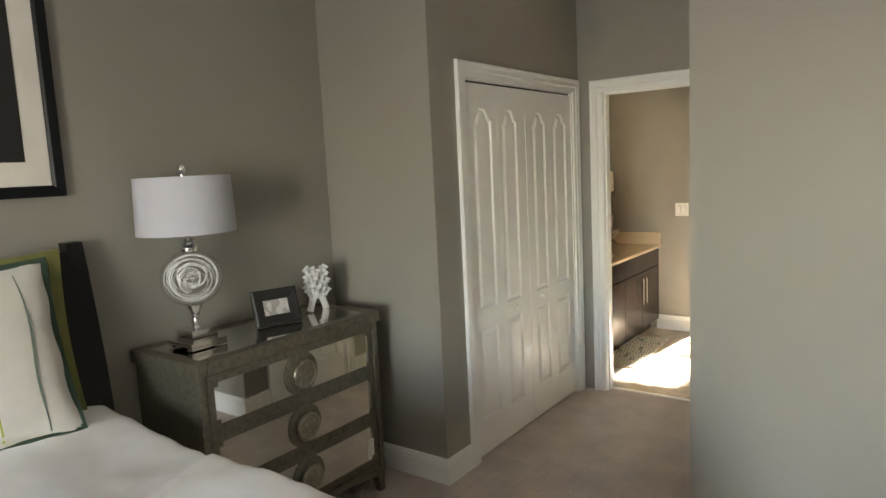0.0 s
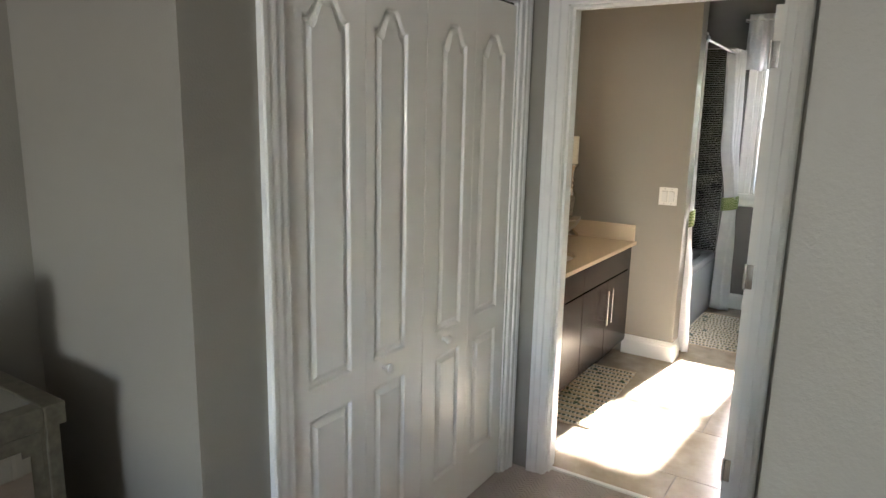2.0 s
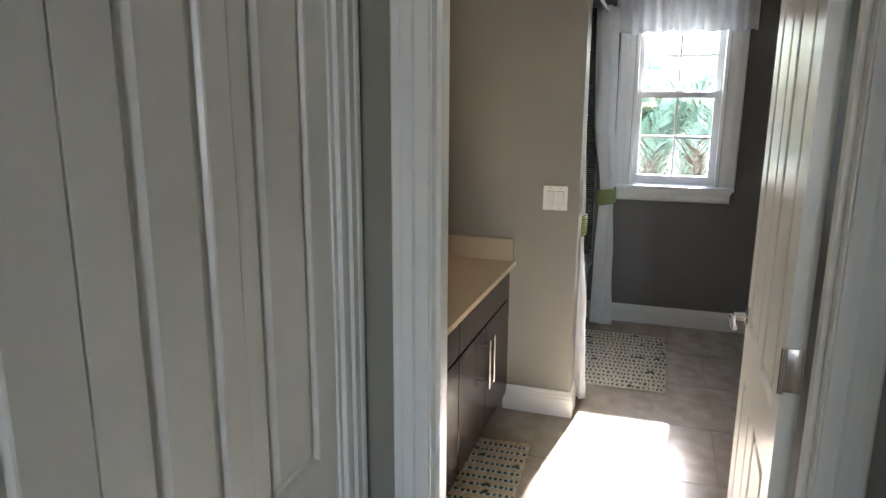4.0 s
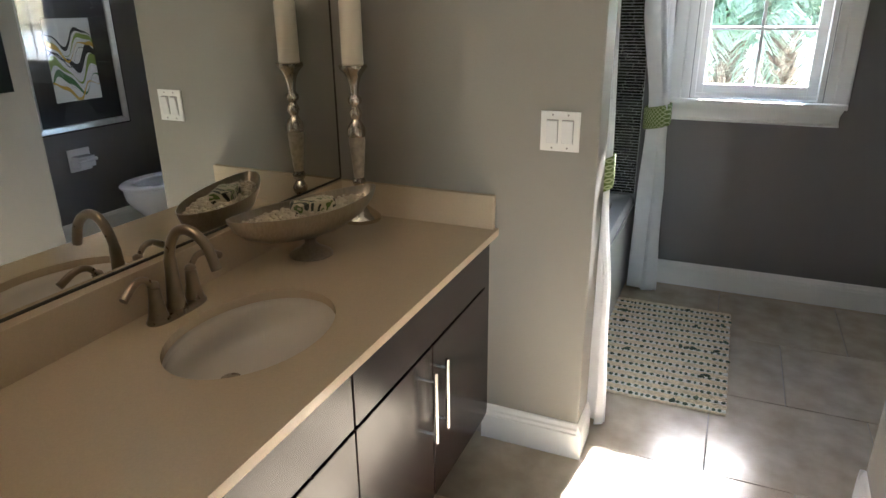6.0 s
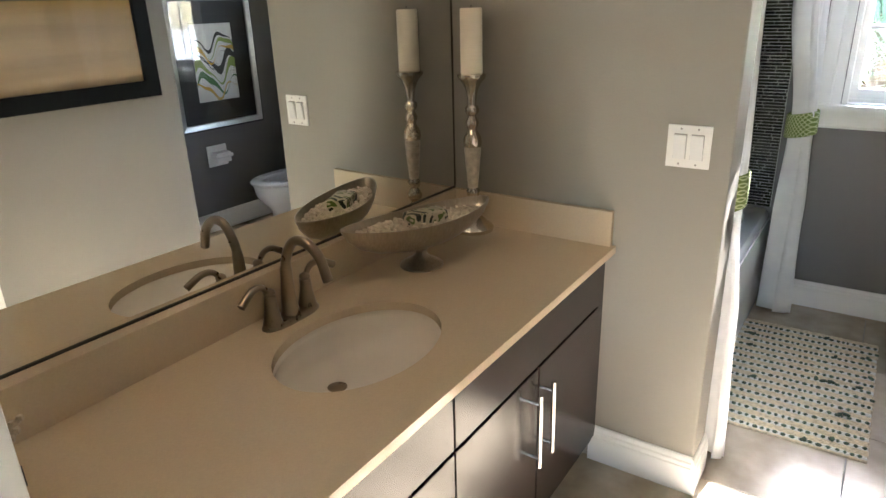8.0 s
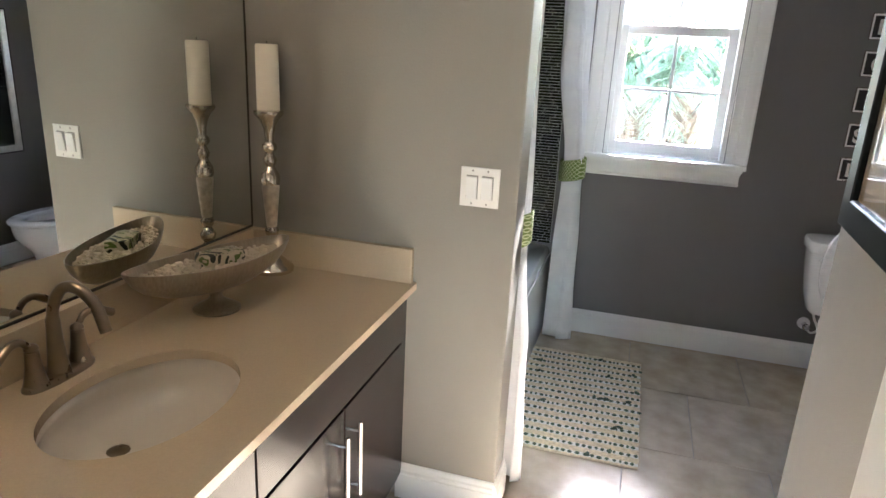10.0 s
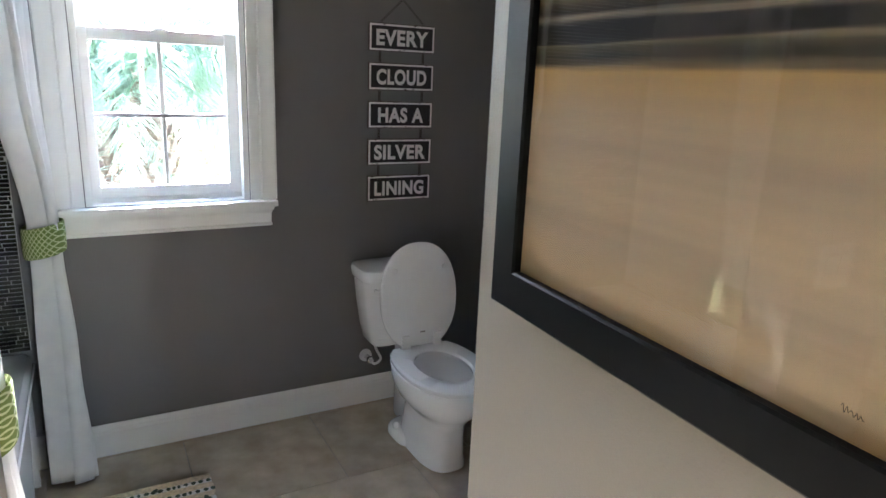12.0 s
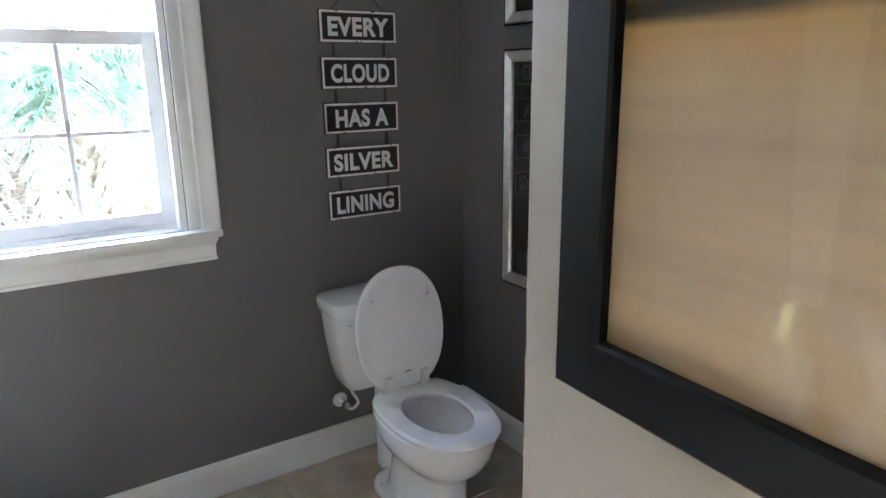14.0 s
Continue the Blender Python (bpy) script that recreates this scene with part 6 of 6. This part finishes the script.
def pillow(name, label, centre, w, h, t, lean_deg, turn, body_mat, edge_mat, flange):
    th = thing(name, centre, label, "pillow")
    m = Matrix.Translation(centre) @ Matrix.Rotation(radians(turn), 4, "Z") @ Matrix.Rotation(radians(-lean_deg), 4, "Y")
    bm = bmesh.new()
    n = 22
    for side in (1, -1):
        g = []
        for j in range(n + 1):
            row = []
            for i in range(n + 1):
                a, b = 2 * i / n - 1, 2 * j / n - 1
                k = (max(0, 1 - abs(a) ** 2.6) * max(0, 1 - abs(b) ** 2.6)) ** 0.55
                pin = 1 - 0.05 * (1 - abs(b) ** 2) * abs(a) - 0.05 * (1 - abs(a) ** 2) * abs(b)
                puck = 0.006 * math.sin(9 * b + 3 * a) * (abs(a) ** 6) + 0.006 * math.sin(9 * a) * abs(b) ** 6
                row.append(bm.verts.new(m @ Vector((side * t / 2 * k + puck, a * w / 2 * pin, b * h / 2 * pin + h / 2))))
            g.append(row)
        for r0, r1 in zip(g, g[1:]):
            for i in range(n):
                bm.faces.new((r0[i], r0[i + 1], r1[i + 1], r1[i]))
    part("cushion", bm, body_mat, th, smooth=True)
    loop = []
    for s in range(4):
        for q in range(12):
            u = -1 + 2 * q / 12
            a, b = ((u, -1), (1, u), (-u, 1), (-1, -u))[s]
            pin = 1 - 0.05 * (1 - min(1, abs(u)) ** 2)
            loop.append((a * w / 2 * pin, b * h / 2 * pin + h / 2))
    part("flange", sweep(loop, ((0.006, -0.006), (0.006, 0.006), (-flange, 0.004), (-flange, -0.004)), lambda a, b, hh: m @ Vector((hh, a, b)), closed=True), edge_mat, th, "contrasting border", smooth=True)
    return th, m


pillow("velvet_pillow", "olive green velvet pillow leaning on the headboard", (-2.49, 0.865, 0.80), 0.62, 0.57, 0.14, 8, 0, green_velvet, green_velvet, 0.035)
wp, pm2 = pillow("striped_pillow", "white linen pillow with green stripes and dark green border", (-2.375, 0.830, 0.80), 0.60, 0.60, 0.17, 19, -4, pillow_fabric, green_piping, 0.013)
for a0, mt, wd in ((0.06, stripe_green, 0.007), (0.20, stripe_grey, 0.005), (-0.10, stripe_grey, 0.005), (-0.2, stripe_green, 0.007)):
    bm = bmesh.new()
    rows = []
    for j in range(25):
        b = 2 * (j + 0.6) / 26.2 - 1
        a = (a0 + 0.008 * math.sin(4 * b)) / 0.30
        k = (max(0, 1 - abs(a) ** 2.6) * max(0, 1 - abs(b) ** 2.6)) ** 0.55
        pin = 1 - 0.05 * (1 - abs(b) ** 2) * abs(a) - 0.05 * (1 - abs(a) ** 2) * abs(b)
        rows.append((0.085 * k + 0.0022, a * 0.30 * pin, b * 0.30 * pin + 0.30, wd * (0.7 + 0.3 * math.sin(3 * b + a0 * 9))))
    va = [[bm.verts.new(pm2 @ Vector((x, y + s * w, z))) for x, y, z, w in rows] for s in (-1, 1)]
    for j in range(24):
        bm.faces.new((va[0][j], va[1][j], va[1][j + 1], va[0][j + 1]))
    part("stripe", bm, mt, wp, "painted stripe")

# ---- palms and planting outside ----
def frond(bm, base, yaw, rise, length, droop, rr, leaflets=64):
    """A feather of narrow leaflets along an arching stem."""
    d = Vector((math.cos(yaw), math.sin(yaw), 0))
    pts = [base + d * (length * t) + Vector((0, 0, rise * math.sin(t * 1.9) - droop * t * t)) for t in [i / 10 for i in range(11)]]
    tube(pts, [0.014 * (1 - 0.085 * i) for i in range(11)], 5, bm=bm)
    side = Vector((-d.y, d.x, 0))
    for i in range(leaflets):
        t = 0.15 + 0.85 * i / leaflets
        k = min(9.99, t * 10)
        p = pts[int(k)].lerp(pts[int(k) + 1], k - int(k))
        for s in (-1, 1):
            ln_ = length * 0.34 * (1 - 0.6 * abs(t - 0.45)) * rr.uniform(0.8, 1.1)
            dirv = (side * s * 0.75 + d * 0.65 + Vector((0, 0, rr.uniform(-0.25, 0.15)))).normalized()
            tip = p + dirv * ln_ + Vector((0, 0, -0.30 * ln_))
            mid = p + dirv * ln_ * 0.5
            w = Vector((0, 0, 1)).cross(dirv).normalized() * 0.009
            v = [bm.verts.new(q) for q in (p - w * 0.5, p + w * 0.5, mid + w, tip, mid - w)]
            bm.faces.new(v)


def palm(x, y, top, seed, n=32, size=1.35):
    rr = random.Random(seed)
    th = thing("palm_tree", (x, y, -0.55), "sabal palm with a shaggy booted trunk outside the window", "palm tree", "palms")
    bm = tube([(x, y, -0.55), (x + 0.02, y, 0.3), (x, y, top)], [0.15, 0.13, 0.15], 14)
    trunk = part("trunk", bm, trunk_mat, th, smooth=True)
    boots = bmesh.new()
    for j in range(16):
        for i in range(8):
            a = 2 * math.pi * (i + 0.5 * (j % 2)) / 8 + rr.uniform(-0.12, 0.12)
            z = -0.1 + (top + 0.12) * j / 15
            o = Vector((math.cos(a), math.sin(a), 0))
            s = Vector((-o.y, o.x, 0))
            p = Vector((x, y, z)) + o * 0.13
            tipv = p + o * rr.uniform(0.05, 0.12) + Vector((0, 0, rr.uniform(0.12, 0.22)))
            v = [boots.verts.new(q) for q in (p - s * 0.055, p + s * 0.055, p + s * 0.03 + (tipv - p) * 0.7 + o * 0.02, tipv, p - s * 0.03 + (tipv - p) * 0.7 + o * 0.02, p + o * 0.03)]
            boots.faces.new((v[0], v[1], v[5]))
            boots.faces.new((v[1], v[2], v[5]))
            boots.faces.new((v[2], v[3], v[5]))
            boots.faces.new((v[3], v[4], v[5]))
            boots.faces.new((v[4], v[0], v[5]))
    part("boots", boots, trunk_mat, th, kind="stuff")
    for k in range(n):
        bm = bmesh.new()
        t = k / n
        frond(bm, Vector((x, y, top - 0.05)), k * 2.4, 0.25 + 0.75 * (1 - t), size * rr.uniform(0.85, 1.1), 0.25 + 1.1 * t, rr)
        part("frond", bm, frond_mat, th)


palm(-1.02, 11.5, 1.42, 1)
palm(-1.46, 12.0, 1.25, 2)
palm(-0.30, 13.2, 1.9, 3, size=1.6)
palm(-2.6, 13.6, 2.1, 4, size=1.6)


def shrub(cx, cy, r, h, count, seed):
    rr = random.Random(seed)
    th = thing("shrub", (cx, cy, -0.55), "leafy green shrub outside the window", "shrub", "shrubs")
    bm = bmesh.new()
    for k in range(6):
        a = k * 1.05
        tube([(cx, cy, -0.55), (cx + 0.3 * r * math.cos(a), cy + 0.3 * r * math.sin(a), -0.55 + h * 0.4), (cx + 0.6 * r * math.cos(a), cy + 0.6 * r * math.sin(a), -0.55 + h * 0.75)], [0.03, 0.02, 0.008], 6, bm=bm)
    part("stems", bm, trunk_mat, th)
    bm = bmesh.new()
    for _ in range(count):
        a, u = rr.uniform(0, 6.28), rr.random()
        rad = r * math.sqrt(rr.random()) * (0.6 + 0.4 * math.sin(3 * a + seed))
        p = Vector((cx + rad * math.cos(a), cy + rad * math.sin(a), -0.55 + h * (0.12 + 0.88 * u * (1 - 0.35 * (rad / r) ** 2))))
        q = Euler((rr.uniform(-1, 1), rr.uniform(-1, 1), rr.uniform(0, 6.28))).to_matrix()
        s = rr.uniform(0.05, 0.10)
        v = [bm.verts.new(p + q @ Vector(c) * s) for c in ((-1, 0, 0), (0, -0.4, 0.1), (1, 0, 0), (0, 0.4, 0.1))]
        bm.faces.new(v)
    part("leaves", bm, leaf_mat, th, kind="stuff")


for n, (sx, sy, sr, sh) in enumerate(((-4.2, 17.5, 1.7, 1.9), (-1.6, 18.2, 1.8, 2.1), (1.2, 17.6, 1.8, 1.9), (3.8, 18.0, 1.8, 2.1), (-7, 18.5, 2.0, 2.1))):
    shrub(sx, sy, sr, sh, 1700, n + 1)

# ---- mosaic on the tub walls ----
bm = bmesh.new()
rr = random.Random(9)
z = 0.502
while z < 2.24:
    x = MIR_X + 0.004 - rr.uniform(0, 0.08)
    while x < -1.802:
        L = rr.choice((0.07, 0.10, 0.10, 0.13))
        a, b = max(x, MIR_X + 0.010), min(x + L - 0.003, -1.802)
        if b - a > 0.006:
            add_box(bm, a, b, FAR_Y - 0.0135 + rr.uniform(-0.0008, 0.0008), FAR_Y - 0.006, z, z + 0.0122)
        x += L
    z += 0.0154
tagged(part("mosaic_tiles", bm, mosaic_mat), "dark green-black glass strip mosaic on the tub wall", "mosaic tile", kind="stuff")

# ---- floor tiles, laid in half bond ----
TW, TH = 0.55, 0.532
tile_mesh = {}
for r in range(-4, 4):
    ya, yb = 6.336 + r * TH, 6.336 + (r + 1) * TH
    ya, yb = max(ya, 4.478), min(yb, FAR_Y)
    if yb - ya < 0.02:
        continue
    sh = -1.297 + 0.275 * (r % 2)
    for c in range(-4, 5):
        xa, xb = sh + c * TW, sh + (c + 1) * TW
        lim = (MIR_X, PAINT_X) if ya < PAINT_END - 0.2 else (-1.82, ALC_X)
        xa, xb = max(xa, lim[0]), min(xb, lim[1])
        if xb - xa < 0.02:
            continue
        key = (round(xb - xa, 3), round(yb - ya, 3))
        if key not in tile_mesh:
            bm = boxes((0.0022, key[0] - 0.0022, 0.0022, key[1] - 0.0022, -0.02, 0.0), bevel=0.0012)
            bmesh.ops.recalc_face_normals(bm, faces=bm.faces[:])
            me = bpy.data.meshes.new("tile")
            bm.to_mesh(me)
            bm.free()
            me.materials.append(tile_mat)
            tile_mesh[key] = me
        ob = new("tile", tile_mesh[key])
        ob.location = (xa, ya, 0.0)
        ob.parent = floor_bath
